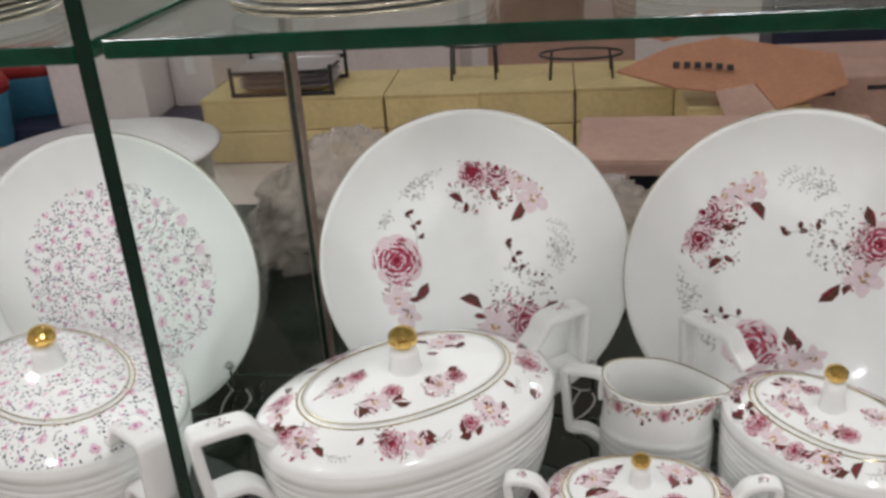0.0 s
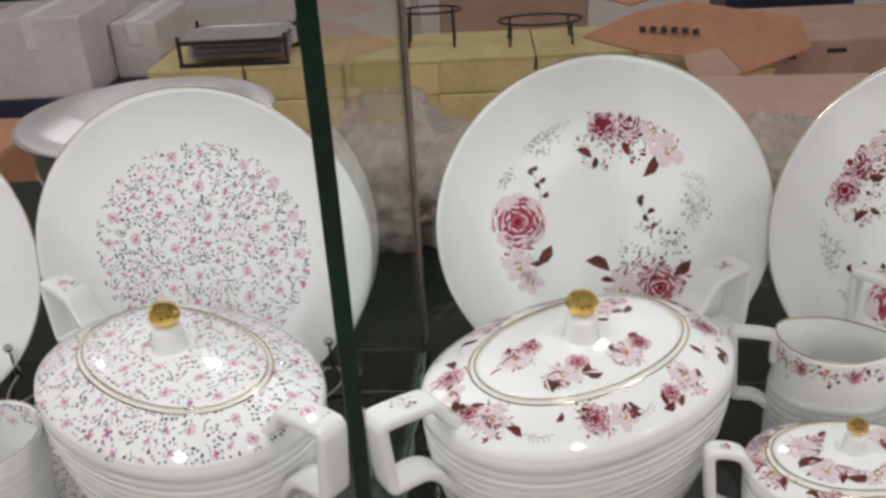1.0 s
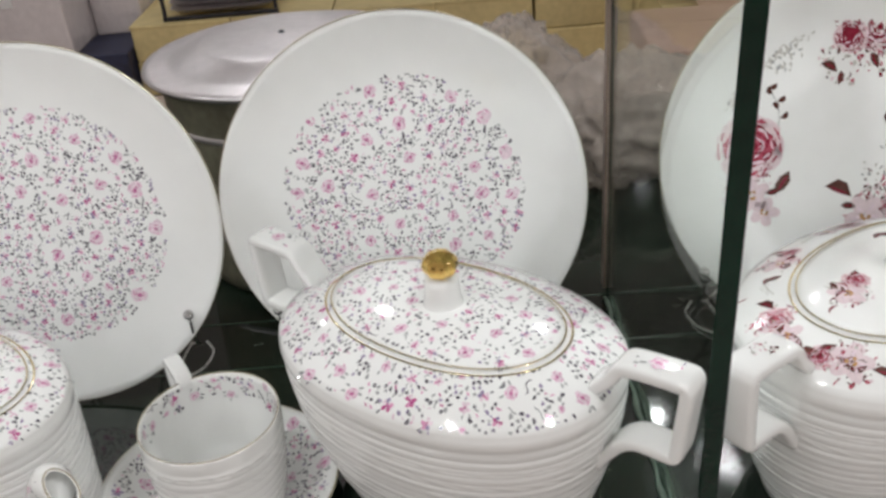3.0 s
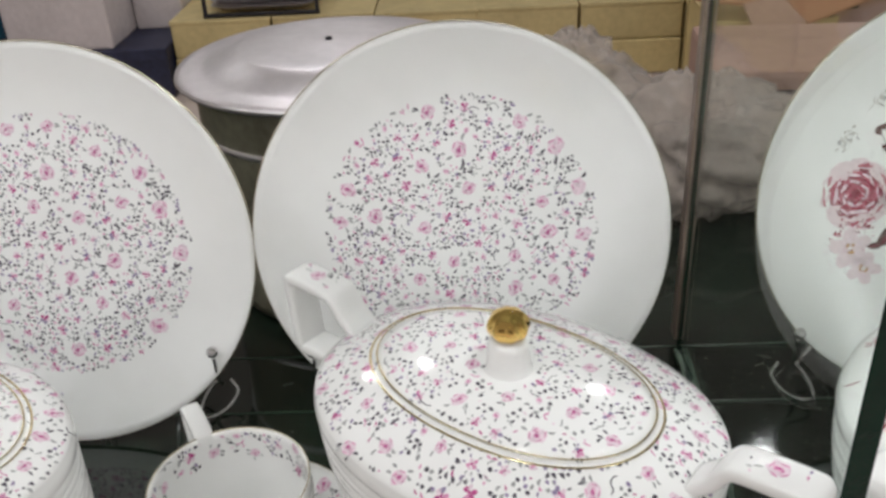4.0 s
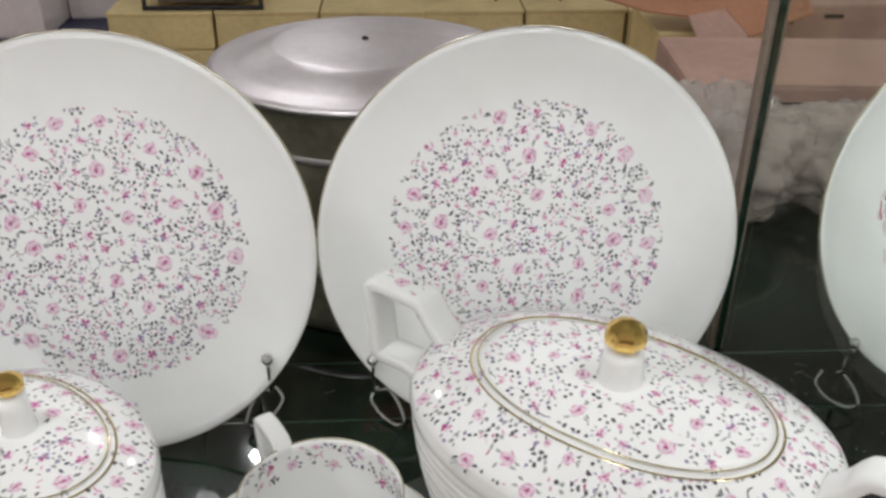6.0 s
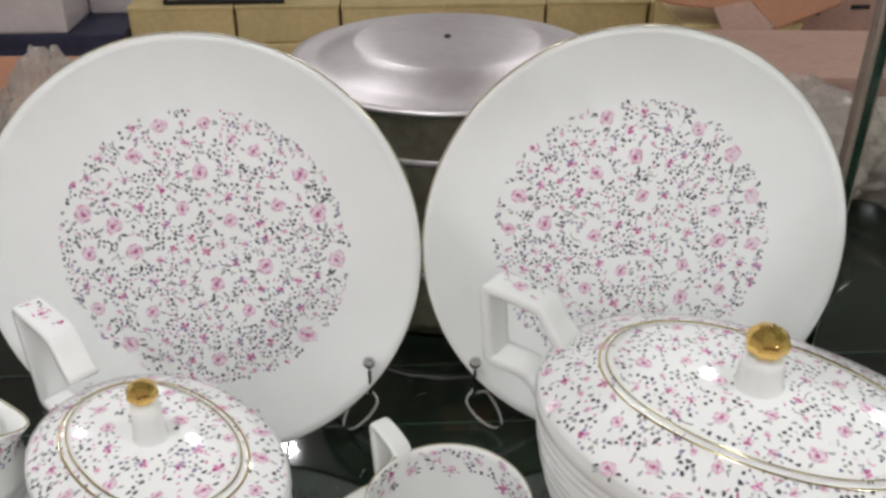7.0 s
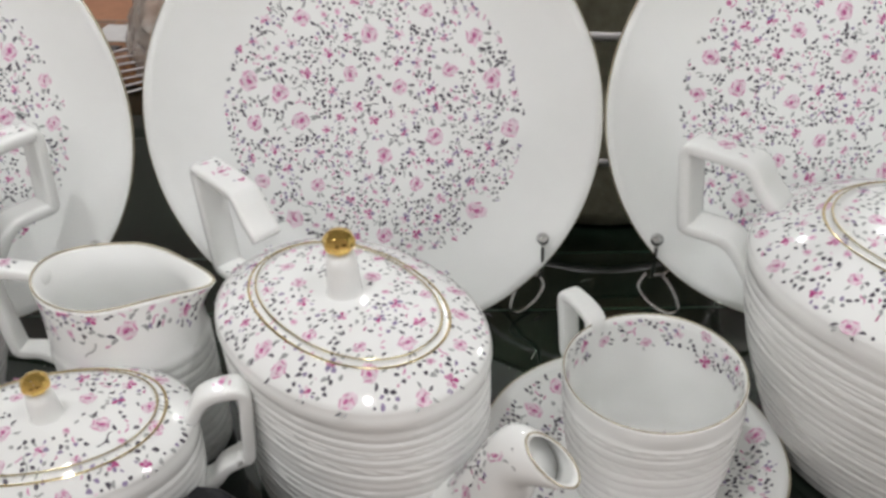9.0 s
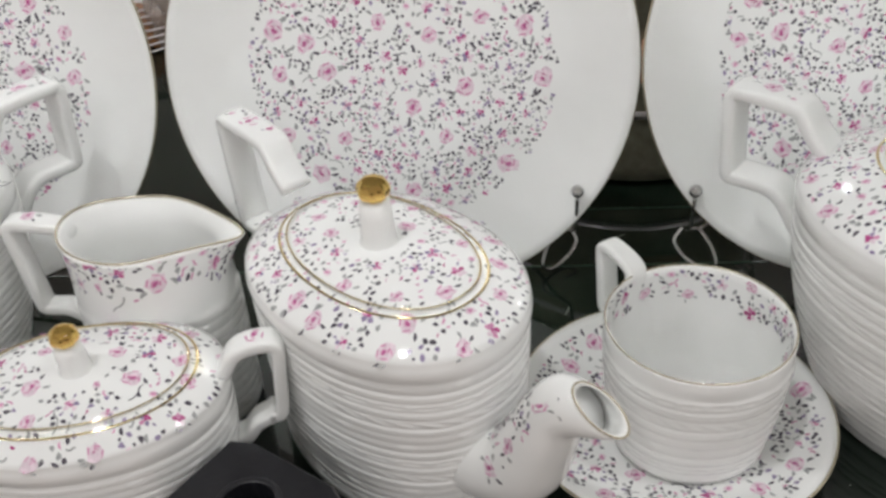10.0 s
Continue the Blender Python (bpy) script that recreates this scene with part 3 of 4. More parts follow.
def box_handle(a, top, reach, drop, width, thick, lower, root=0.010, rise=0.020):
    """A squared loop handle in the xz plane that leaves the wall at x = a."""
    pts = [(a - root, 0, top - rise), (a - min(root, 0.001), 0, top - rise * 0.55), (a + 0.004, 0, top - rise * 0.16), (a + 0.010, 0, top), (a + reach - 0.005, 0, top + 0.001), (a + reach - 0.0008, 0, top - 0.0005),
           (a + reach, 0, top - 0.005), (a + reach - 0.0015, 0, top - drop * 0.5), (a + reach - 0.003, 0, top - drop + 0.0045), (a + reach - 0.0045, 0, top - drop + 0.0005), (a + reach - 0.009, 0, top - drop),
           (a + 0.016, 0, top - drop), (a + 0.008, 0, top - drop - 0.004), (a + 0.002, 0, top - drop - 0.011), (a - root * 0.8, 0, lower)]
    path = smooth_path(pts, 4)
    crest = [p for p in path if p.z > top - 0.004]

    def top_at(x):
        """Height of the bar's upper face at x."""
        best = top
        for p, q in zip(crest, crest[1:]):
            if min(p.x, q.x) <= x <= max(p.x, q.x) and abs(q.x - p.x) > 1e-6:
                best = max(best, p.z + (q.z - p.z) * (x - p.x) / (q.x - p.x))
        return best + thick / 2
    return (*strap(path, width, thick), top_at)


def oval_vessel(name, m, a, b, ar, br, foot, zs, zr, lid_h, knob_z, knob_r, rows, label, category, print_fn, handles, group="", seed=1):
    """A lidded oval pot: ribbed wall, printed shoulder, lid with gilt lines and a gilt knob, squared handles."""
    ob = thing(name, m, label, category, group)
    level, height, surf = on_oval_top(a, b, ar, br, zs, zr, lid_h)
    # body, from the foot to the seat of the lid
    rings = [oval(a - foot - 0.012, b - foot - 0.012, 0.0015, 192), oval(a - foot - 0.004, b - foot - 0.004, 0.0, 192), oval(a - foot - 0.001, b - foot - 0.001, 0.003, 192)]
    rings += ribbed(a - 0.0012, b - 0.0012, 0.006, zs - 0.012, foot, rows)
    for z, o in ((zs - 0.010, 0.0), (zs - 0.006, -0.0006), (zs - 0.003, -0.0004), (zs - 0.001, 0.0005)):
        rings.append(oval(a - o, b - o, z, 192))
    for k in range(0, 9):
        s = 1 - k / 8
        aa, bb = ar + (a - ar) * s * 0.985, br + (b - br) * s * 0.985
        rings.append(oval(aa, bb, height(0, bb * 0.9999) if s > 0 else zr, 192))
    rings.append(oval(ar - 0.002, br - 0.002, zr - 0.004, 192))
    v, f = loft(rings, True, True, False)
    part_mesh("body", mesh_object("body", v, f, [PORCELAIN]), ob)
    # lid
    rings = [oval(ar - 0.0008, br - 0.0008, zr - 0.001, 96), oval(ar - 0.0006, br - 0.0006, zr + 0.0003, 96)]
    for k in range(1, 12):
        q = 1 - k / 12
        rings.append(oval(ar * q, br * q, zr + 0.0004 + lid_h * (1 - q * q), 96))
    v, f = loft(rings, True, False, True)
    lid = part_mesh("lid", mesh_object("lid", v, f, [PORCELAIN]), ob)
    top = zr + 0.0004 + lid_h
    stem = [(knob_r * 1.24, top - 0.0015), (knob_r * 1.12, top + 0.0008), (knob_r * 1.07, top + 0.004), (knob_r * 1.0, (top + knob_z) / 2), (knob_r * 0.90, knob_z - knob_r * 0.72), (0.0005, knob_z - knob_r * 0.72)]
    v, f = lathe(stem, 32)
    part_mesh("stem", mesh_object("stem", v, f, [PORCELAIN]), lid)
    kn = [(knob_r * 0.62, knob_z - knob_r * 0.86)]
    kn += [(knob_r * max(0.003, math.cos(t)), knob_z + knob_r * 0.84 * math.sin(t)) for t in [-1.05 + 0.175 * i for i in range(16)]]
    v, f = lathe(kn, 48)
    v = [(x * (1 + 0.045 * math.cos(8 * math.atan2(y, x))), y * (1 + 0.045 * math.cos(8 * math.atan2(y, x))), z) for x, y, z in v]
    part_mesh("knob", mesh_object("knob", v, f, [GOLD]), lid, "polished gold knob")
    # gilt lines on the seat and on the lid's edge
    for nm, grow, up, w in (("gold_line", 0.0030, 0.0000, 0.00068), ("gold_line", -0.0004, 0.0012, 0.00040)):
        path = [(x, y, z) for x, y, z in oval(ar + grow, br + grow, 0, 120)]
        rr = []
        for x, y, _ in path:
            h = (height(x, y) if grow > 0 else zr + 0.0006) + 0.0002
            d = math.hypot(x, y)
            rr.append([(x * (1 + q / d), y * (1 + q / d), h + e) for q, e in ((w, 0), (w * 0.6, 0.0002), (-w * 0.6, 0.00025), (-w, 0))])
        rr.append(rr[0])
        v, f = loft(rr, False)
        part_mesh(nm, mesh_object(nm, v, f, [GOLD_LINE]), ob, "gilded line")
    p = Print(seed)
    lid_print = Print(seed + 50)
    print_fn(p, lid_print, level, a, b, ar, br)
    sh = p.mesh("shoulder_print", surf)
    part_mesh("shoulder_print", sh, ob, "printed flowers under the glaze")
    part_mesh("lid_print", lid_print.mesh("lid_print", surf), lid, "printed flowers under the glaze")
    for turn, reach, drop, top_z, width, lower in handles:
        v, f, top_at = box_handle(a, top_z, reach, drop, width, 0.0038 + 0.00019 * width * 1000, lower)
        h = part_mesh("handle", mesh_object("handle", v, f, [PORCELAIN]), ob, m=pose(0, 0, 0, 0, 0, turn))
        hp = Print(seed + 7 + int(turn))
        x0, x1 = a + 0.009, a + reach - 0.004
        if group.startswith("chintz"):
            hp.chintz(lambda u, v: x0 < u < x1 and abs(v) < width / 2 - 0.003, (x0, -width / 2, x1, width / 2), [((x0 + x1) / 2, 0.0)], gap=0.0028)
        else:
            hp.spray((x0 + x1) / 2, 0, min(x1 - x0, width) * 0.36, 22)
        hm = hp.mesh("handle_print", lambda u, v: ((u, v, top_at(u) + 0.0001), (0, 0, 1)), keep=lambda u, v: x0 < u < x1 and abs(v) < width / 2 - 0.0025)
        part_mesh("handle_print", hm, h, "printed flowers under the glaze")
    return ob


def chintz_top(p, lid_print, level, a, b, ar, br):
    def ring(u, v):
        s, _ = level(u, v)
        return 0.10 < s < 0.93
    box = (-a, -b, a, b)
    p.chintz(ring, box, gap=0.0025, rose_r=0.0046)

    def cover(u, v):
        s, k = level(u, v)
        return s < 0 and k < 0.93 and math.hypot(u, v) > 0.015
    lid_print.chintz(cover, box, gap=0.0027, rose_r=0.0046)


def bouquet_top(p, lid_print, level, a, b, ar, br):
    """Bouquets spaced round the shoulder and over the lid."""
    rnd = p.rnd
    for k in range(8):
        t = k * 0.785 + 0.35
        u, v = (a + ar) / 2 * math.cos(t), (b + br) / 2 * math.sin(t)
        tx, ty = -math.sin(t), math.cos(t)
        p.spray(u, v, 0.014, 30)
        p.tangle(u, v, 0.014, 0.009, t, 34)
        if k % 2:
            p.big_rose(u, v, 0.0088)
            p.blossom(u + 0.017 * tx, v + 0.014 * ty, 0.009)
        else:
            p.blossom(u, v, 0.011)
            p.big_rose(u - 0.018 * tx, v - 0.014 * ty, 0.0065)
        for _ in range(6):
            d = rnd.uniform(-0.028, 0.028)
            p.big_leaf(u + d * tx, v + d * ty + rnd.uniform(-0.007, 0.007), rnd.uniform(0.007, 0.013), rnd.uniform(0, 6.28))
        p.sprig(u + 0.024 * tx, v + 0.02 * ty, 0.014, math.atan2(ty, tx), "mist")

    def seat(u, v):
        s, _ = level(u, v)
        return 0.06 < s < 0.96
    p.shapes = [q for q in p.shapes if all(seat(u, v) for u, v in q[2])]
    l = lid_print
    for sx, sy in ((-0.45, -0.5), (0.5, 0.42), (0.15, -0.62), (-0.62, 0.15)):
        u, v = sx * ar, sy * br
        l.spray(u, v, 0.013, 30)
        l.tangle(u, v, 0.013, 0.009, 0.4, 40)
        l.blossom(u, v, 0.010)
        l.big_rose(u + 0.014, v + 0.004, 0.0075)
        for _ in range(5):
            l.big_leaf(u + rnd.uniform(-0.018, 0.018), v + rnd.uniform(-0.014, 0.014), rnd.uniform(0.008, 0.014), rnd.uniform(0, 6.28))

    def cover(u, v):
        s, k = level(u, v)
        return s < 0 and k < 0.92 and math.hypot(u, v) > 0.016
    l.shapes = [q for q in l.shapes if all(cover(u, v) for u, v in q[2])]


def tureen(m, chintz, seed):
    word = "white oval porcelain tureen, " + ("pink chintz flowers" if chintz else "crimson rose bouquets") + ", gold knob"
    hs = [(0, 0.040, 0.045, 0.1445, 0.020, 0.074), (180, 0.040, 0.045, 0.1445, 0.020, 0.074)]
    return oval_vessel("soup_tureen", m, 0.108, 0.079, 0.0745, 0.0465, 0.026, 0.121, 0.137, 0.0055, 0.167, 0.0100, 18, word, "tureen", chintz_top if chintz else bouquet_top, hs,
                       "chintz dinner set" if chintz else "rose bouquet dinner set", seed=seed)


def teapot(m, chintz, seed):
    word = "white oval porcelain teapot, " + ("pink chintz flowers" if chintz else "crimson rose bouquets") + ", gold knob"
    hs = [(180, 0.044, 0.060, 0.140, 0.016, 0.056)]
    ob = oval_vessel("teapot", m, 0.0735, 0.0535, 0.0525, 0.0335, 0.0035, 0.106, 0.116, 0.0035, 0.146, 0.0072, 18, word, "teapot", chintz_top if chintz else bouquet_top, hs,
                     "chintz dinner set" if chintz else "rose bouquet dinner set", seed=seed)
    path = smooth_path([(0.052, 0, 0.038), (0.070, 0, 0.038), (0.087, 0, 0.049), (0.097, 0, 0.072), (0.107, 0, 0.094), (0.125, 0, 0.105)], 6)

    def rad(f):
        return 0.0168 * (1 - f) ** 0.8 + 0.0070
    v, f = tube(path, rad, 28, cap=False)
    v2, f2 = tube(path[len(path) * 9 // 10:], lambda q: rad(0.9 + q * 0.1) - 0.0010, 28, cap=False)
    f2 = f2 + [tuple(range(28))]

    def slant(points, start):
        """Shears the end of the tube so that its mouth opens upwards."""
        rows = len(points) // 28
        for i in range(rows):
            f_here = start + (1 - start) * i / (rows - 1)
            k = max(0.0, (f_here - 0.78) / 0.22)
            c = sum((Vector(q) for q in points[i * 28:i * 28 + 28]), Vector()) / 28
            for q in range(28):
                p = Vector(points[i * 28 + q])
                points[i * 28 + q] = tuple(p + Vector((-1.4 * k * (p.z - c.z), 0, -0.22 * k * (p.z - c.z))))
    slant(v, 0.0)
    slant(v2, 0.9)
    base = len(v)
    f = f + [tuple(i + base for i in q[::-1]) for q in f2]
    v = v + v2
    n1, n2 = base - 28, len(v) - 28
    for k in range(28):
        f.append((n1 + k, n1 + (k + 1) % 28, n2 + (k + 1) % 28, n2 + k))
    sp = part_mesh("spout", mesh_object("spout", v, f, [PORCELAIN]), ob)
    ringp = [Vector(v[n1 + k]) for k in range(28)] + [Vector(v[n1])]
    v3, f3 = tube(ringp, 0.0005, 8)
    part_mesh("spout_rim", mesh_object("spout_rim", v3, f3, [GOLD_WORN]), sp, "gilded spout rim")
    if chintz:
        p = Print(seed + 90)
        pts = [Vector(q) for q in path]

        def skin(u, w):
            x = min(max(u / 0.11, 0), 0.999) * (len(pts) - 1)
            i = int(x)
            c = pts[i].lerp(pts[i + 1], x - i)
            d = (pts[i + 1] - pts[i]).normalized()
            side = Vector((0, 1, 0))
            up = d.cross(side).normalized() * -1
            if up.z < 0:
                up = -up
            ang = w / 0.016
            n = side * math.sin(ang) + up * math.cos(ang)
            return c + n * rad(x / (len(pts) - 1)), n
        p.chintz(lambda u, w: 0.045 < u < 0.098 and abs(w) < 0.024, (0.04, -0.026, 0.10, 0.026))
        part_mesh("spout_print", p.mesh("spout_print", skin), sp, "printed flowers under the glaze")
    return ob


def sugar_bowl(m, chintz, seed):
    word = "white lidded porcelain sugar bowl, " + ("pink chintz flowers" if chintz else "crimson roses") + ", gold knob"
    hs = [(0, 0.023, 0.040, 0.093, 0.013, 0.038), (180, 0.023, 0.040, 0.093, 0.013, 0.038)]
    return oval_vessel("sugar_bowl", m, 0.061, 0.044, 0.0462, 0.0315, 0.008, 0.080, 0.088, 0.0035, 0.1095, 0.0060, 13, word, "sugar bowl", chintz_top if chintz else bouquet_top, hs,
                       "chintz dinner set" if chintz else "rose bouquet dinner set", seed=seed)


def creamer(m, chintz, seed):
    """An open oval jug with a swept gilt rim, a pouring lip and a squared handle."""
    word = "white porcelain cream jug, gold rim, " + ("pink chintz flowers" if chintz else "small crimson flowers")
    ob = thing("cream_jug", m, word, "jug", "chintz dinner set" if chintz else "rose bouquet dinner set")
    a, b, n = 0.0365, 0.028, 192

    def rim(j):
        t = 2 * math.pi * j / n
        c = math.cos(t)
        lip = max(0.0, c) ** 4
        return a + 0.010 * lip, b, 0.114 - 0.004 * lip + 0.002 * max(0, -c) ** 3 - 0.002 * (1 - c * c)

    outer = [oval(a - 0.004, b - 0.004, 0.0, n), oval(a + 0.001, b + 0.001, 0.002, n)]
    outer += ribbed(a + 0.003, b + 0.003, 0.004, 0.078, 0.001, 12, n, 0.0009)
    base_top = oval(a + 0.003, b + 0.003, 0.082, n)
    outer.append(base_top)
    for s in (0.25, 0.5, 0.75, 0.93, 1.0):
        ring = []
        for j, (x, y, z) in enumerate(base_top):
            ra, rb, rz = rim(j)
            k = s ** 1.6
            q = 1 + (ra / a - 1) * k * (1 if x > 0 else 0) - 0.06 * math.sin(math.pi * s) * 0.6
            taper = 1 - 0.34 * k * max(0.0, x / a) ** 1.3
            ring.append((x * q, y * (1 - 0.04 * k) * taper, 0.082 + (rz - 0.082) * s))
        outer.append(ring)
    inner = [[(x * 0.93, y * 0.91, z - 0.0006) for x, y, z in outer[-1]]]
    for z, q in ((0.098, 0.90), (0.06, 0.88), (0.03, 0.86), (0.008, 0.80)):
        inner.append([(x * q, y * q, z) for x, y, _ in oval(a, b, 0, n)])
    v, f = loft(outer + inner, True, True, True)
    part_mesh("body", mesh_object("body", v, f, [PORCELAIN]), ob)
    ringp = [Vector((x * 0.985, y * 0.975, z + 0.0004)) for x, y, z in outer[-1]]
    v, f = tube(ringp + [ringp[0], ringp[1]], 0.0006, 8)
    part_mesh("gold_rim", mesh_object("gold_rim", v, f, [GOLD_WORN]), ob, "gilded rim line")
    v, f, top_at = box_handle(a - 0.002, 0.114, 0.032, 0.050, 0.011, 0.0065, 0.044, -0.004)
    h = part_mesh("handle", mesh_object("handle", v, f, [PORCELAIN]), ob, m=pose(0, 0, 0, 0, 0, 180))
    p = Print(seed)

    def skin(u, w):
        t = u / 0.034
        j = t / (2 * math.pi) * n
        i = int(math.floor(j)) % n
        fr = j - math.floor(j)
        q = (w - 0.082) / (outer[-1][i][2] - 0.082)
        q = min(max(q, 0), 0.999) * 5
        lvl = len(outer) - 6 + int(q)
        p0 = Vector(outer[lvl][i]).lerp(Vector(outer[lvl][(i + 1) % n]), fr)
        p1 = Vector(outer[lvl + 1][i]).lerp(Vector(outer[lvl + 1][(i + 1) % n]), fr)
        pt = p0.lerp(p1, q - int(q))
        return pt, Vector((pt.x / a ** 2, pt.y / b ** 2, 0)).normalized()
    if chintz:
        p.chintz(lambda u, w: 0.093 + 0.003 * math.sin(u * 160) < w < 0.107, (-0.107, 0.082, 0.107, 0.108))
    else:
        for k in range(22):
            p.spray(-0.105 + 0.0095 * k, 0.100 + 0.003 * math.sin(k * 2.3), 0.006, 14, ("brown", "rose", "mist", "ochre"))
            if k % 3 == 0:
                p.big_rose(-0.105 + 0.0095 * k, 0.099, 0.0042)
    part_mesh("band_print", p.mesh("band_print", skin, 0.0002), ob, "printed flower band under the rim")
    if chintz:
        hp = Print(seed + 3)
        hp.chintz(lambda u, w: a + 0.012 < u < a + 0.026 and abs(w) < 0.0045, (a, -0.006, a + 0.03, 0.006), gap=0.0034)
        part_mesh("handle_print", hp.mesh("handle_print", lambda u, w: ((u, w, top_at(u) + 0.0001), (0, 0, 1))), h, "printed flowers under the glaze")
    return ob


def teacup(m, seed):
    ob = thing("teacup", m, "white porcelain teacup with chintz band, standing on its saucer", "cup", "chintz dinner set")
    n = 192
    outer = [oval(0.031, 0.031, 0.0, n, 2), oval(0.0340, 0.0340, 0.0015, n, 2)]
    outer += ribbed(0.0408, 0.0408, 0.004, 0.060, 0.0060, 9, n, 0.0006)
    outer += [oval(0.0414, 0.0414, 0.062, n, 2), oval(0.0415, 0.0415, 0.0690, n, 2), oval(0.0412, 0.0412, 0.0700, n, 2)]
    inner = [oval(r, r, z, n, 2) for r, z in ((0.0402, 0.0698), (0.0396, 0.065), (0.0388, 0.0535), (0.037, 0.022), (0.033, 0.010), (0.026, 0.0055), (0.012, 0.0045), (0.0006, 0.0045))]
    v, f = loft(outer + inner, True, True, False)
    part_mesh("body", mesh_object("body", v, f, [PORCELAIN]), ob)
    ringp = [Vector((0.0408 * math.cos(2 * math.pi * k / n), 0.0408 * math.sin(2 * math.pi * k / n), 0.0701)) for k in range(n + 2)]
    v, f = tube(ringp, 0.00045, 8)
    part_mesh("gold_rim", mesh_object("gold_rim", v, f, [GOLD_WORN]), ob, "gilded rim line")
    v, f, top_at = box_handle(0.039, 0.073, 0.026, 0.036, 0.0105, 0.006, 0.026, -0.0035)
    part_mesh("handle", mesh_object("handle", v, f, [PORCELAIN]), ob, m=pose(0, 0, 0, 0, 0, 122))
    p = Print(seed)
    p.chintz(lambda u, w: 0.0535 + 0.002 * math.sin(u * 190) < w < 0.0672, (-0.125, 0.052, 0.125, 0.069), rose_r=0.0038)

    def skin(u, w):
        t = u / 0.0398
        r = 0.0388 + (0.0402 - 0.0388) * (w - 0.0535) / 0.0163
        return (r * math.cos(t), r * math.sin(t), w), (-math.cos(t), -math.sin(t), 0)
    part_mesh("band_print", p.mesh("band_print", skin, 0.0004), ob, "printed flower band inside the rim")
    return ob


def saucer(m, seed):
    ob = thing("saucer", m, "white porcelain saucer with chintz flowers and gold rim, under a teacup", "saucer", "chintz dinner set")

    def h(r):
        if r < 0.030:
            return 0.0055
        return 0.0055 + 0.0135 * ((r - 0.030) / 0.041) ** 1.3
    prof = [(0.0004, 0.0055), (0.02, 0.0055), (0.030, 0.0055)] + [(0.030 + 0.041 * k / 8, h(0.030 + 0.041 * k / 8)) for k in range(1, 9)]
    prof += [(0.0715, 0.0183), (0.0708, 0.0174), (0.060, 0.0105), (0.046, 0.0040), (0.041, 0.0), (0.037, 0.0), (0.035, 0.0022), (0.0004, 0.0022)]
    v, f = lathe(prof, 96)
    part_mesh("body", mesh_object("body", v, f, [PORCELAIN]), ob)
    v, f = lathe([(0.0706, 0.0192), (0.0712, 0.0193), (0.0717, 0.0187)], 96)
    part_mesh("gold_rim", mesh_object("gold_rim", v, f, [GOLD_WORN]), ob, "gilded rim line")
    p = Print(seed)
    p.chintz(lambda u, w: 0.036 < math.hypot(u, w) < 0.064, (-0.066, -0.066, 0.066, 0.066))

    def surf(u, w):
        r = math.hypot(u, w) or 1
        s = (h(r + 0.0005) - h(r - 0.0005)) / 0.001
        return (u, w, h(r)), Vector((-s * u / r, -s * w / r, 1)).normalized()
    part_mesh("chintz_print", p.mesh("chintz_print", surf, 0.0002), ob, "printed flowers under the glaze")
    return ob


# ---- the shop: floor, walls, ceiling ----


def slab(name, x0, x1, y0, y1, z0, z1, mat, label, category):
    bm = bevel_box(x1 - x0, y1 - y0, z1 - z0, 0)
    me = bpy.data.meshes.new(name)
    bm.to_mesh(me)
    bm.free()
    me.materials.append(mat)
    ob = new(name, me)
    ob.location = ((x0 + x1) / 2, (y0 + y1) / 2, z0)
    return tagged(ob, label, category, kind="structure")


floor = slab("floor", -4.0, 4.0, -6.2, 7.0, FLOOR - 0.12, FLOOR - 0.004, FLOOR_MAT, "pinkish beige shop floor", "floor")
# Ceiling and walls are out of view; they close the room and bounce light.
slab("ceiling", -4.0, 4.0, -6.2, 7.0, CEIL, CEIL + 0.1, CEILING, "white painted ceiling with round downlights", "ceiling")
slab("wall_north", -4.0, 4.0, 7.0, 7.12, FLOOR - 0.12, CEIL + 0.1, WALL, "cream painted shop wall", "wall")
# Added behind the viewer, dark so that the gold knobs mirror it.
slab("wall_south", -4.0, 4.0, -6.32, -6.2, FLOOR - 0.12, CEIL + 0.1, WALL_DARK, "unseen dark brown wall added for dark reflections", "wall")
slab("wall_west", -4.12, -4.0, -6.32, 7.12, FLOOR - 0.12, CEIL + 0.1, WALL, "cream painted shop wall", "wall")
slab("wall_east", 4.0, 4.12, -6.32, 7.12, FLOOR - 0.12, CEIL + 0.1, WALL, "cream painted shop wall", "wall")

# A fixture for every lamp, the added fill rows too; none is in view.
for lx, ly, _ in LAMPS:
    ob = thing("ceiling_downlight", pose(lx, ly, CEIL - 0.012), "round white recessed ceiling downlight, from a grid partly added as fill", "downlight", "ceiling downlights")
    v, f = lathe([(0.044, 0.012), (0.070, 0.010), (0.072, 0.002), (0.060, -0.004), (0.048, -0.002), (0.044, 0.004)], 32)
    part_mesh("trim_ring", mesh_object("trim_ring", v, f, [CEILING]), ob)
    v, f = lathe([(0.0005, 0.003), (0.045, 0.003)], 32)
    part_mesh("diffuser", mesh_object("diffuser", v, [q[::-1] for q in f], [GLOW]), ob, "glowing white diffuser")

# ---- the display: dark counter, glass shelves and divider ----
counter = thing("display_counter", pose(-0.2, 0.875, FLOOR), "dark laminate display counter with a polished dark top", "counter")
part("body", bevel_box(2.6, 0.81, -FLOOR - 0.052, 0.004), CABINET, counter, smooth=False)
part("top", bevel_box(2.66, 0.85, 0.036, 0.004), DARK_TOP, counter, "dark polished top", m=pose(0, 0, -FLOOR - 0.052), smooth=False)


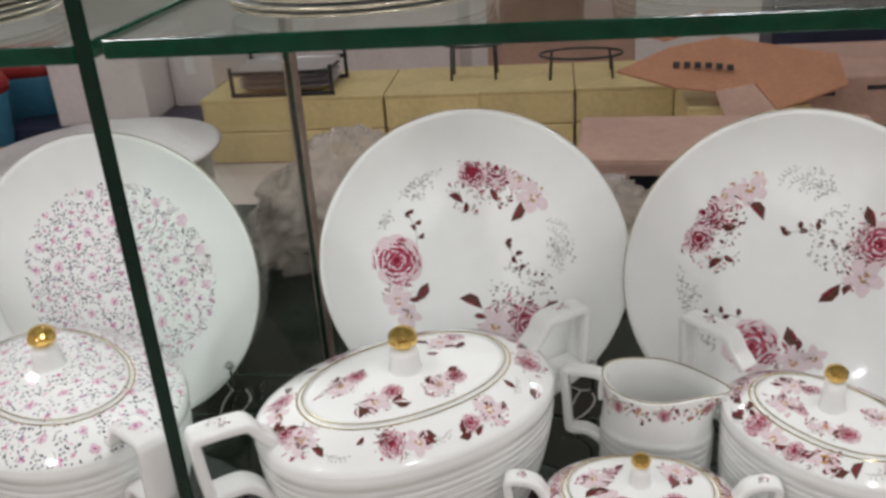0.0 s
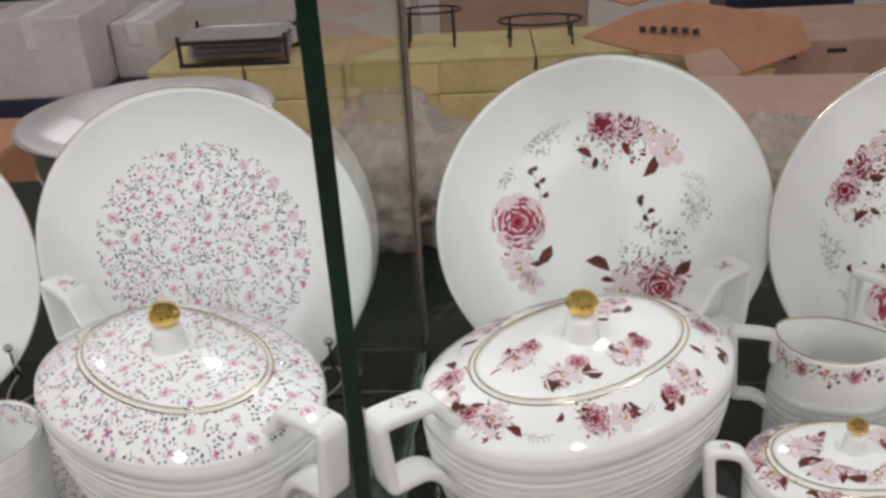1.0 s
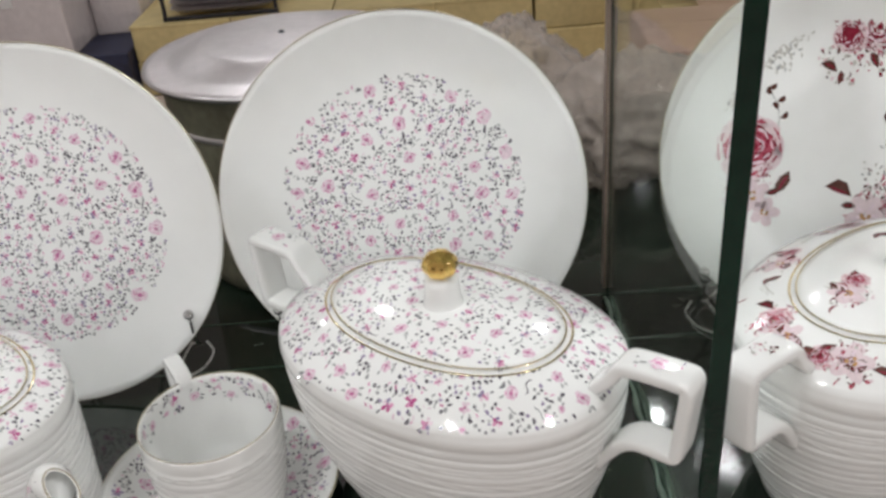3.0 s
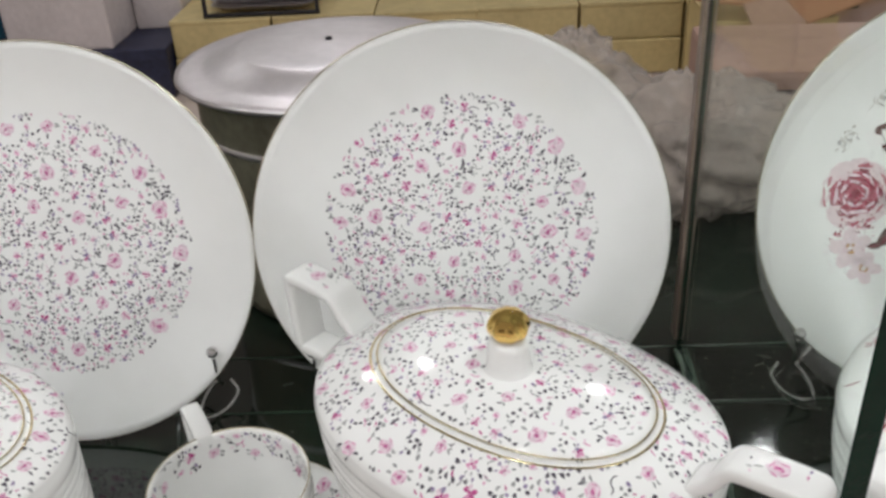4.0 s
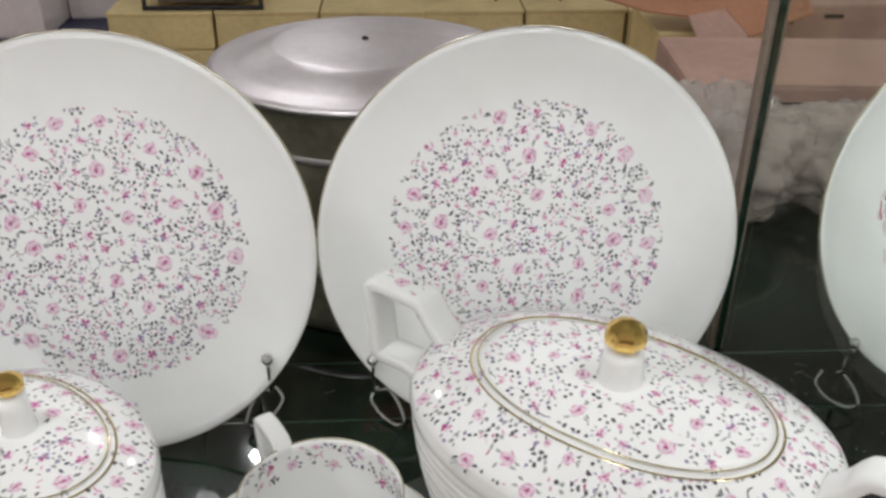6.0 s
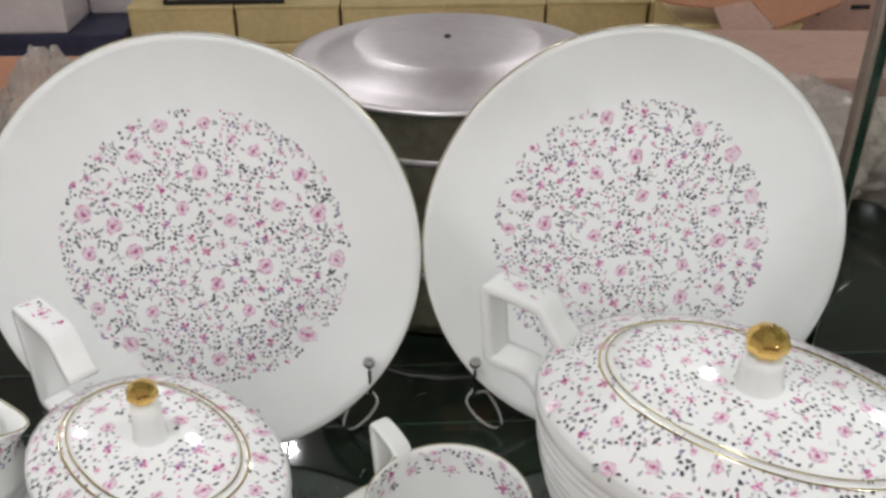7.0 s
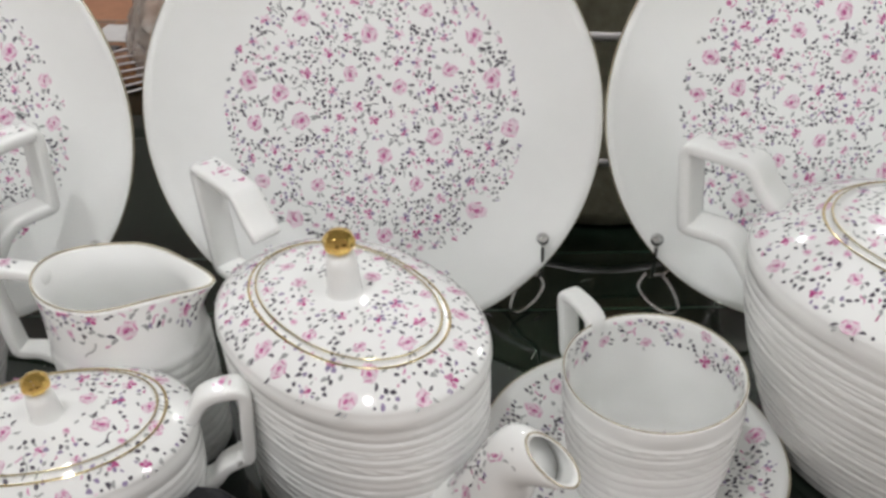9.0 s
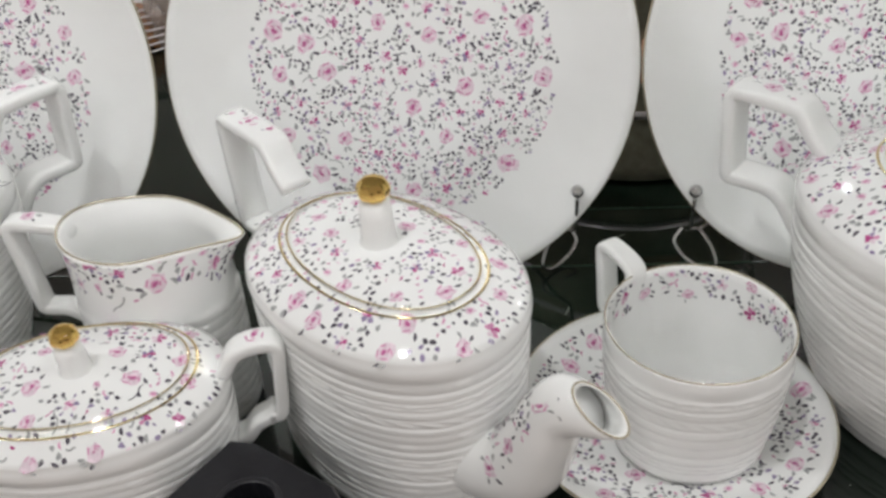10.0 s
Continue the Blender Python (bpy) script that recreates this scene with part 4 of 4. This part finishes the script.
def glass_pane(name, w, d, h, m, label, edge):
    """A sheet of shelf glass: clear faces, dark green ground edges, lit or shaded by the material edge. d or w is the
    thin side when h is tall.
    """
    ob = thing(name, m, label, "glass panel", kind="structure")
    bm = bevel_box(w, d, h, 0.0008, 1)
    dims = (w, d, h)
    thin = dims.index(min(dims))
    for f in bm.faces:
        f.material_index = 0 if abs(f.normal[thin]) > 0.9 else 1
    p = part("pane", bm, [GLASS, edge], ob, smooth=False)
    p.visible_shadow = False
    return ob


bottom = thing("glass_base", pose(-0.25, 0.64, -0.012), "dark back-painted glass base shelf with green edge", "shelf", kind="structure")
bm = bevel_box(2.3, 0.32, 0.012, 0.0025, 1)
for f in bm.faces:
    f.material_index = 0 if abs(f.normal[2]) > 0.9 else 1
part("pane", bm, [DARK_TOP, LIT_GLASS_EDGE], bottom, smooth=False)
# Two thin green lines along the base, towards its back.
LINE = material("pale_green_line", (0.025, 0.06, 0.035), 0.3, vary=0.4, scale=20)
for ly in (0.092, 0.1575):
    part("cross_line", bevel_box(2.29, 0.0016, 0.0006, 0), LINE, bottom, "thin green line", m=pose(0, ly, 0.0118), smooth=False)
divider = glass_pane("glass_divider", 0.010, 0.30, 0.70, pose(-0.1450, 0.65, 0.0005, 0, 0, -1.9), "upright clear glass divider with dark green edges", SHADED_GLASS_EDGE)
TRIM = material("brown_edge_trim", (0.26, 0.20, 0.16), 0.3, vary=0.4, scale=25)
part("edge_trim", bevel_box(0.015, 0.012, 0.69, 0.001, 1), TRIM, divider, "dull brown edge strip", m=pose(0, 0.1565, 0.003), smooth=False)
glass_pane("glass_shelf", 0.95, 0.298, 0.010, pose(-0.15 - 0.006 - 0.475, 0.651, 0.378), "clear glass upper shelf with dark green edge", LIT_GLASS_EDGE)
glass_pane("glass_shelf", 0.95, 0.298, 0.010, pose(-0.1405 + 0.475, 0.651, 0.380), "clear glass upper shelf with dark green edge", LIT_GLASS_EDGE)

# ---- plates ----
PLATES = [(-0.8405, 0.737, 0.1405, "C", 1.01), (-0.5684, 0.7365, 0.1325, "A", 1.02), (-0.3035, 0.7335, 0.1365, "B", 1.0), (0.0155, 0.738, 0.1466, "F", 0.995), (0.2710, 0.7297, 0.139, "G", 1.01)]
prints = {"A": chintz_plate_print(11, ROSES_A), "B": chintz_plate_print(12, ROSES_B), "C": chintz_plate_print(13, [(v, -u) for u, v in ROSES_A]),
          "F": bouquet_plate_print(21, 0), "G": bouquet_plate_print(22, 68)}
stand = None
for x, y, z, kind, size in PLATES:
    dinner_plate(x, y, z, prints[kind], "white dinner plate, " + ("pink chintz flower centre" if kind in "ABC" else "crimson rose bouquets") + ", on wire stand", size)
    here = pose(x, y + 0.004, 0.0)
    if stand is None:
        stand = plate_stand()
        stand.matrix_world = here
    else:
        copy_thing(stand, here)

# ---- chintz set ----
tureen(pose(-0.280, 0.589, 0, 0, 0, -38), True, 31)
tureen(pose(-0.852, 0.600, 0, 0, 0, 50), True, 32)
teapot(pose(-0.567, 0.592, 0, 0, 0, -45.5), True, 33)
sugar_bowl(pose(-0.693, 0.543, 0, 0, 0, 10), True, 34)
creamer(pose(-0.684, 0.617, 0, 0, 0, -4), True, 35)
saucer(pose(-0.4325, 0.590, 0) @ Matrix.Scale(1.07, 4), 36)
teacup(pose(-0.4262, 0.5845, 0.0062) @ Matrix.Scale(1.02, 4), 37)
# ---- rose bouquet set ----
tureen(pose(-0.018, 0.588, 0, 0, 0, 35), False, 41)
teapot(pose(0.262, 0.580, 0, 0, 0, -47), False, 42)
sugar_bowl(pose(0.137, 0.535, 0, 0, 0, 0), False, 43)
creamer(pose(0.156, 0.622, 0, 0, 0, -10), False, 44)

# ---- a black boxed clip standing before the sugar bowl and teapot ----


def black_holder(m):
    ob = thing("black_holder", m, "small matte black plastic holder with a round socket", "holder")
    n, r = 24, 0.011
    w, d, h = 0.032, 0.023, 0.060
    outer, hole = [], []
    for k in range(n):
        a = 2 * math.pi * k / n + math.pi / 4
        c, s = math.cos(a), math.sin(a)
        q = min(w / abs(c) if c else 9, d / abs(s) if s else 9)
        outer.append((q * c, q * s))
        hole.append((r * c, r * s - 0.003))
    rings = [[(x, y, 0) for x, y in outer], [(x, y, h - 0.002) for x, y in outer], [(x * 0.94, y * 0.94, h) for x, y in outer], [(x, y, h) for x, y in hole], [(x * 0.95, y * 0.95, h - 0.02) for x, y in hole]]
    v, f = loft(rings, True, True, True)
    part_mesh("case", mesh_object("case", v, f, [BLACK], smooth=False), ob)
    v, f = lathe([(r + 0.0002, h + 0.0002), (r + 0.0018, h + 0.0010), (r + 0.0030, h + 0.0002)], 28)
    part_mesh("socket_ring", mesh_object("socket_ring", v, f, [BLACK]), ob, m=Matrix.Translation((0, -0.003, 0)))
    return ob


black_holder(pose(-0.614, 0.500, 0, 0, 0, -32))

# ---- upper shelf: stacks of plates and a patterned tin ----


def small_plate(m, r=0.075):
    ob = thing("side_plate", m, "white side plate with thin gold rim, in a stack", "plate", "stacked side plates")
    v, f = lathe([(0.0004, 0.0028), (r * 0.6, 0.0028), (r * 0.66, 0.0034), (r - 0.001, 0.0046), (r, 0.0042), (r - 0.0012, 0.0030), (r * 0.64, 0.0008), (r * 0.58, 0.0), (r * 0.52, 0.0), (0.0004, 0.0008)], 72)
    part_mesh("plate_body", mesh_object("plate_body", v, f, [PORCELAIN]), ob)
    v, f = lathe([(r - 0.0008, 0.0050), (r + 0.0005, 0.0046), (r + 0.0003, 0.0037)], 72)
    part_mesh("gold_rim", mesh_object("gold_rim", v, f, [GOLD_WORN]), ob, "thin worn gold line along the rim")
    return ob


first_plate = small_plate(pose(-0.022, 0.590, 0.3905))
for sx, sy, count in ((-0.022, 0.590, 12), (0.196, 0.612, 12), (-0.290, 0.585, 12)):
    for k in range(count):
        if (sx, k) != (-0.022, 0):
            copy_thing(first_plate, pose(sx + 0.0012 * math.sin(k * 5 + sx * 40), sy + 0.001 * math.cos(k * 3), 0.3905 - (0.002 if sx < -0.2 else 0) + 0.0036 * k, 0, 0, k * 37))
tin = thing("patterned_tin", pose(0.078, 0.655, 0.3905, 0, 0, 12), "dark green and gold patterned tin on the glass shelf", "tin")
TIN = material("patterned_tin_print", (0.10, 0.07, 0.03), 0.3, metal=0.3, scale=70, second=(0.01, 0.02, 0.012))
v, f = lathe([(0.0004, 0), (0.026, 0), (0.027, 0.002), (0.027, 0.050), (0.0245, 0.052), (0.0004, 0.053)], 40)
part_mesh("body", mesh_object("body", v, f, [TIN]), tin)
v, f = lathe([(0.0275, 0.046), (0.0285, 0.047), (0.0285, 0.058), (0.026, 0.061), (0.0004, 0.062)], 40)
part_mesh("lid", mesh_object("lid", v, f, [TIN]), tin)
mug = thing("white_jar", pose(-0.085, 0.735, 0.3905), "plain white porcelain jar on the glass shelf", "jar")
v, f = lathe([(0.0004, 0), (0.034, 0), (0.037, 0.004), (0.039, 0.05), (0.038, 0.085), (0.034, 0.09), (0.033, 0.085), (0.0004, 0.08)], 48)
part_mesh("body", mesh_object("body", v, f, [PORCELAIN]), mug)

# ---- behind the glass base: steel pot, polythene bags, cartons on the counter ----
TOP = -0.016
pot = thing("steel_pot", pose(-0.408, 0.955, TOP) @ Matrix.Diagonal((0.94, 0.94, 1.05, 1)), "dull steel cooking pot with a shallow domed lid", "pot")
v, f = lathe([(0.0004, 0.002), (0.098, 0.0), (0.112, 0.006), (0.117, 0.02), (0.119, 0.181), (0.124, 0.187), (0.124, 0.190), (0.117, 0.190), (0.114, 0.17), (0.110, 0.02), (0.0004, 0.012)], 72)
part_mesh("body", mesh_object("body", v, f, [POT_BODY]), pot)
lid_prof = [(0.131, 0.172), (0.134, 0.177), (0.133, 0.181), (0.126, 0.183), (0.112, 0.184), (0.106, 0.186), (0.088, 0.198), (0.080, 0.2035), (0.076, 0.205), (0.055, 0.2035), (0.030, 0.2055), (0.0004, 0.207)]
v, f = lathe([(r, 0.207 - (0.207 - z) * 0.55) for r, z in lid_prof], 96)
lid = part_mesh("lid", mesh_object("lid", v, f, [STEEL]), pot, "brushed steel lid with stepped rim")
v, f = lathe([(0.0004, 0.2090), (0.0022, 0.2087), (0.0030, 0.2075), (0.0030, 0.206)], 16)
part_mesh("knob_screw", mesh_object("knob_screw", v, f, [BLACK]), lid, "small dark screw")
for z in (0.150, 0.060):
    v, f = lathe([(0.1185, z - 0.003), (0.1205, z), (0.1185, z + 0.003)], 72)
    part_mesh("bead", mesh_object("bead", v, f, [STEEL]), pot)
bm = bevel_box(0.045, 0.002, 0.03, 0.0005, 1)
part("label", bm, CARTON, pot, "small brown printed label", m=pose(0.012, -0.1195, 0.085, 0, 0, 3))


def bag(x, y, w, d, h, seed, turn=0):
    """A slumped clear bag: a lumpy pouch creased by sharp folds, with a gathered top."""
    rnd = random.Random(seed)
    off = Vector((rnd.uniform(-50, 50), rnd.uniform(-50, 50), rnd.uniform(-50, 50)))
    bm = bmesh.new()
    bmesh.ops.create_icosphere(bm, subdivisions=5, radius=1)
    for vtx in bm.verts:
        p = vtx.co.normalized()
        q = p * 2.2 + off
        fold = Vector((q.x * 1.6 + q.z * 0.7, q.y * 1.6, q.z * 0.5))
        crease = max(0.0, 1 - abs(noise.noise(fold * 1.5)) * 2.6) ** 2 * 0.16 + max(0.0, 1 - abs(noise.noise(fold * 2.9 + off)) * 3.4) ** 2 * 0.07 + abs(noise.noise(q * 1.2)) * 0.16 + abs(noise.noise(fold * 4.1)) * 0.045 + abs(noise.noise(q * 9.0)) * 0.012
        lump = noise.noise(p * 1.3 + off) * 0.22
        r = 0.98 + lump - crease
        z = p.z * r
        if z < -0.55:
            z = -0.55 - (z + 0.55) * 0.05
        pinch = 1 - 0.45 * max(0, p.z) ** 3
        vtx.co = (p.x * r * pinch * w, p.y * r * pinch * d, (z + 0.56) / 1.5 * h)
    ob = thing("polythene_bag", pose(x, y, TOP + 0.001, 0, 0, turn), "crumpled clear polythene bag on the dark counter", "plastic bag", "polythene bags")
    part("film", bm, POLY, ob)
    return ob


bag(-0.065, 1.100, 0.150, 0.120, 0.125, 3, 20)
bag(-0.190, 1.140, 0.150, 0.115, 0.165, 8, 70)
bag(0.110, 1.115, 0.120, 0.105, 0.100, 14, 120)
bag(0.300, 1.140, 0.120, 0.110, 0.110, 21, 10)
bag(-0.805, 1.165, 0.070, 0.075, 0.150, 33, 40)


def carton(name, x0, x1, y0, y1, z0, z1, mat, label, group="", turn=0, lid=0.0, tape=None):
    ob = thing(name, pose((x0 + x1) / 2, (y0 + y1) / 2, z0, 0, 0, turn), label, "carton", group)
    w, d, h = x1 - x0, y1 - y0, z1 - z0
    part("box", bevel_box(w, d, h, min(0.012, h * 0.06)), mat, ob, smooth=False)
    if lid:
        part("lid", bevel_box(w + 0.006, d + 0.006, lid, 0.006), mat, ob, m=pose(0, 0, h - lid + 0.003), smooth=False)
    if tape:
        part("tape", bevel_box(0.05, d + 0.008, h * 0.4, 0), tape, ob, m=pose(0, 0, h * 0.62), smooth=False)
    return ob


carton("carton", -1.65, -0.98, 1.62, 1.90, FLOOR, -0.10, CARTON, "brown cardboard carton behind the counter", turn=-3)
pack = thing("food_pack", pose(-0.955, 1.225, TOP, 0, 0, -9), "film-wrapped packet with dark and orange print", "packet")
PACK = material("printed_packet", (0.50, 0.24, 0.10), 0.2, scale=30, second=(0.05, 0.02, 0.03), bump=0.004, bump_scale=60, coat=0.6)
part("packet", bevel_box(0.24, 0.12, 0.035, 0.010, 3), PACK, pack)
part("picture", bevel_box(0.060, 0.050, 0.001, 0), LABEL_WHITE, pack, "pale printed picture", m=pose(0.045, 0.010, 0.0352), smooth=False)
part("dark_panel", bevel_box(0.070, 0.022, 0.001, 0), BLACK, pack, "dark printed panel", m=pose(0.030, -0.040, 0.0352), smooth=False)
for k in range(7):
    strand = smooth_path([(-0.02 + 0.006 * k, -0.062 - 0.009 * k, 0.030 - 0.002 * k), (0.05, -0.070 - 0.010 * k, 0.040 - 0.003 * k), (0.10, -0.060 - 0.012 * k, 0.047 - 0.004 * k), (0.17, -0.030 - 0.010 * k, 0.050 - 0.003 * k)], 6)
    v, f = tube(strand, 0.0012, 6)
    part_mesh("film_fold", mesh_object("film_fold", v, f, [WRAPPED]), pack, "pale fold of clear film")
near = carton("carton", 0.13, 0.72, 1.69, 1.98, FLOOR, -0.10, CARTON_IN, "pale cardboard carton with a dark printed label", turn=-4)
part("label", bevel_box(0.135, 0.002, 0.062, 0), BLACK, near, "dark printed label", m=pose(-0.125, -0.146, 0.685), smooth=False)
part("barcode_label", bevel_box(0.050, 0.002, 0.065, 0), LABEL_WHITE, near, "white printed label", m=pose(-0.225, -0.146, 0.684), smooth=False)

# ---- stock on the shop floor behind ----
for row, (z0, z1) in enumerate(((FLOOR, -0.731), (-0.729, -0.572))):
    for k in range(6):
        x0 = -1.571 + 0.435 * k + 0.006 * ((k * 7 + row * 3) % 3 - 1)
        carton("yellow_carton", x0 + 0.003, x0 + 0.432, 4.0 + 0.008 * ((k + row) % 3), 4.5, z0, z1, YELLOW, "yellow cardboard carton in a stacked row", "stacked yellow cartons", lid=0.018 if row else 0)
wrapped = carton("wrapped_carton", -2.26, -1.81, 3.95, 4.55, -0.66, -0.30, WRAPPED, "white carton wrapped in clear film, on a navy carton", turn=0, tape=LABEL_WHITE)
carton("wrapped_carton", -1.805, -1.585, 4.25, 4.75, -0.66, -0.40, WRAPPED, "white carton wrapped in clear film, on a navy carton", tape=LABEL_WHITE)
carton("navy_carton", -2.55, -1.585, 3.93, 4.75, FLOOR, -0.662, NAVY, "dark navy carton on the shop floor", lid=0.05)
bin_ob = thing("storage_bin", pose(-2.66, 3.80, FLOOR), "blue plastic bin with a red lid", "bin")
rings = [oval(0.17, 0.14, 0.0, 48, 5), oval(0.21, 0.17, 0.40, 48, 5), oval(0.215, 0.175, 0.42, 48, 5), oval(0.19, 0.15, 0.42, 48, 5)]
v, f = loft(rings, True, True, True)
part_mesh("tub", mesh_object("tub", v, f, [BLUE]), bin_ob, "blue tub")
rings = [oval(0.218, 0.178, 0.418, 48, 5), oval(0.222, 0.182, 0.46, 48, 5), oval(0.205, 0.165, 0.52, 48, 4), oval(0.08, 0.07, 0.53, 48, 4)]
v, f = loft(rings, True, True, True)
part_mesh("lid", mesh_object("lid", v, f, [RED]), bin_ob, "red lid")
copy_thing(bin_ob, pose(-2.60, 4.30, FLOOR, 0, 0, 12))

rack = thing("dish_rack", pose(-1.18, 4.20, -0.5685), "black framed rack holding polished steel trays", "rack")
for z in (0.0, 0.10):
    for yy in (-0.16, 0.16):
        part("rail", bevel_box(0.50, 0.018, 0.018, 0.004), BLACK, rack, m=pose(0, yy, z), smooth=False)
for xx in (-0.24, 0.24):
    for yy in (-0.16, 0.16):
        part("post", bevel_box(0.016, 0.016, 0.14, 0.003), BLACK, rack, m=pose(xx, yy, 0.0), smooth=False)
for k in range(4):
    v, f = loft([oval(0.20, 0.13, 0.022 + 0.026 * k, 64, 6), oval(0.225, 0.15, 0.040 + 0.026 * k, 64, 6), oval(0.232, 0.155, 0.041 + 0.026 * k, 64, 6), oval(0.22, 0.145, 0.037 + 0.026 * k, 64, 6), oval(0.195, 0.125, 0.025 + 0.026 * k, 64, 6)], True, True, True)
    part_mesh("tray", mesh_object("tray", v, f, [STEEL]), rack, "polished steel tray")


def wire_stand(x, y, r, h):
    ob = thing("wire_stool", pose(x, y, -0.5695), "black wire ring stand on thin legs", "stand", "wire stands")
    v, f = tube([(r * math.cos(2 * math.pi * k / 40), 0.6 * r * math.sin(2 * math.pi * k / 40), h) for k in range(42)], 0.006, 8)
    part_mesh("ring", mesh_object("ring", v, f, [BLACK]), ob)
    for k in range(4):
        a = math.pi / 4 + k * math.pi / 2
        v, f = tube([(r * math.cos(a), 0.6 * r * math.sin(a), h), (r * 1.06 * math.cos(a), 0.64 * r * math.sin(a), 0)], 0.006, 8)
        part_mesh("leg", mesh_object("leg", v, f, [BLACK]), ob)
    return ob


wire_stand(0.20, 4.25, 0.19, 0.10)
wire_stand(-0.30, 4.28, 0.14, 0.16)


def flattened_carton():
    """A torn, flattened carton that slopes over the yellow cartons: three panels with slits between them."""
    ob = thing("flattened_carton", pose(0.7, 3.55, -0.5), "torn brown cardboard carton lying flat over the cartons", "carton")

    def on_slope(x, w, lift=0.0):
        return (0.013 + (x - 0.013) * 0.87 - 0.7, 3.405 + 0.522 * w - 3.55, -0.470 + 0.340 * w + lift + 0.010 * math.sin(x * 9 + w * 4) + 0.5)
    panels = (("panel", CARTON, [(0.36, 0.26), (0.60, 0.41), (0.84, 0.50), (1.08, 0.42), (1.30, 0.31), (1.32, 0.08), (1.01, -0.12), (0.94, 0.09), (0.79, 0.03), (0.61, 0.10)], 0.0),
              ("upper_flap", CARTON, [(0.46, 0.53), (0.58, 0.44), (0.88, 0.62), (0.80, 0.69)], 0.015),
              ("front_flap", CARTON_IN, [(0.77, 0.02), (0.93, 0.07), (1.00, -0.13), (0.81, -0.30)], 0.008))
    for nm, mat, outline, lift in panels:
        bm = bmesh.new()
        lower = [bm.verts.new(on_slope(x, w, lift)) for x, w in outline]
        upper = [bm.verts.new(on_slope(x, w, lift + 0.008)) for x, w in outline]
        bm.faces.new(lower[::-1])
        bm.faces.new(upper)
        for k in range(len(outline)):
            q = (k + 1) % len(outline)
            bm.faces.new((lower[k], lower[q], upper[q], upper[k]))
        part(nm, bm, mat, ob, smooth=False)
    for k in range(6):
        x, w = 0.62 + 0.045 * k, 0.26 - 0.01 * k
        p = on_slope(x, w, 0.011)
        part("printed_bar", bevel_box(0.024, 0.03, 0.001, 0), BLACK, ob, "faded dark print", m=pose(p[0], p[1], p[2], 33, 0, -6), smooth=False)
    return ob


flattened_carton()
carton("yellow_carton", 0.58, 1.02, 3.44, 3.85, FLOOR, -0.51, YELLOW, "yellow cardboard carton under a torn flattened carton", lid=0.02)
holed = carton("carton", 1.03, 1.98, 3.60, 4.20, FLOOR, -0.45, CARTON_IN, "pale brown cardboard carton with dark hand slots")
for hx, hy in ((-0.39, 0.355), (-0.16, 0.215), (-0.20, 0.375)):
    part("hand_slot", bevel_box(0.075, 0.006, 0.018, 0.003), BLACK, holed, "dark slot", m=pose(hx, -0.3005, hy), smooth=False)
carton("carton", 1.15, 1.75, 4.55, 5.10, FLOOR, -0.30, NAVY, "dark carton on the shop floor", turn=-6)
carton("carton", -0.3, 0.5, 5.0, 5.5, FLOOR, -0.34, CARTON_IN, "pale brown cardboard carton on the floor", turn=3)
carton("carton", -1.3, -0.45, 5.2, 5.7, FLOOR, -0.25, WRAPPED, "white carton wrapped in clear film", turn=-3)

# ---- dust and scratches on the base glass, sealant along the divider ----
DUST = material("pale_dust", (0.30, 0.32, 0.28), 0.8, vary=0.3, scale=300)
dust_rnd = random.Random(77)
verts, faces = [], []
for k in range(170):
    x, y = dust_rnd.uniform(-0.9, 0.35), dust_rnd.uniform(0.50, 0.79)
    if k % 3 == 0:
        x = -0.15 + dust_rnd.gauss(0.04, 0.05)
        y = dust_rnd.uniform(0.60, 0.79)
    a, l = dust_rnd.uniform(0, 6.28), dust_rnd.choice((0.0005, 0.0006, 0.0007, 0.0008, 0.004))
    w = 0.00028
    c, s = math.cos(a), math.sin(a)
    base = len(verts)
    for p, q in ((-l, -w), (l, -w), (l, w), (-l, w)):
        verts.append((x + p * c - q * s, y + p * s + q * c, 0.0003))
    faces.append((base, base + 1, base + 2, base + 3))
tagged(new("dust_flecks", mesh_object("dust_flecks", verts, faces, [DUST])), "pale dust flecks and scratches on the dark glass base", "dust", kind="stuff")
SEALANT = material("clear_sealant", (0.30, 0.42, 0.33), 0.15, vary=0.3, scale=80, trans=0.4)
for side in (-1, 1):
    wob = [(-0.1498 + 0.000325 * k + side * 0.0065 + 0.0008 * math.sin(k * 1.7 + side), 0.505 + 0.0098 * k, 0.0018) for k in range(30)]
    v, f = tube(wob, lambda q: 0.0020 + 0.0006 * math.sin(q * 40), 8)
    tagged(new("sealant_bead", mesh_object("sealant_bead", v, f, [SEALANT])), "clear sealant bead along the foot of the glass divider", "sealant", kind="structure")
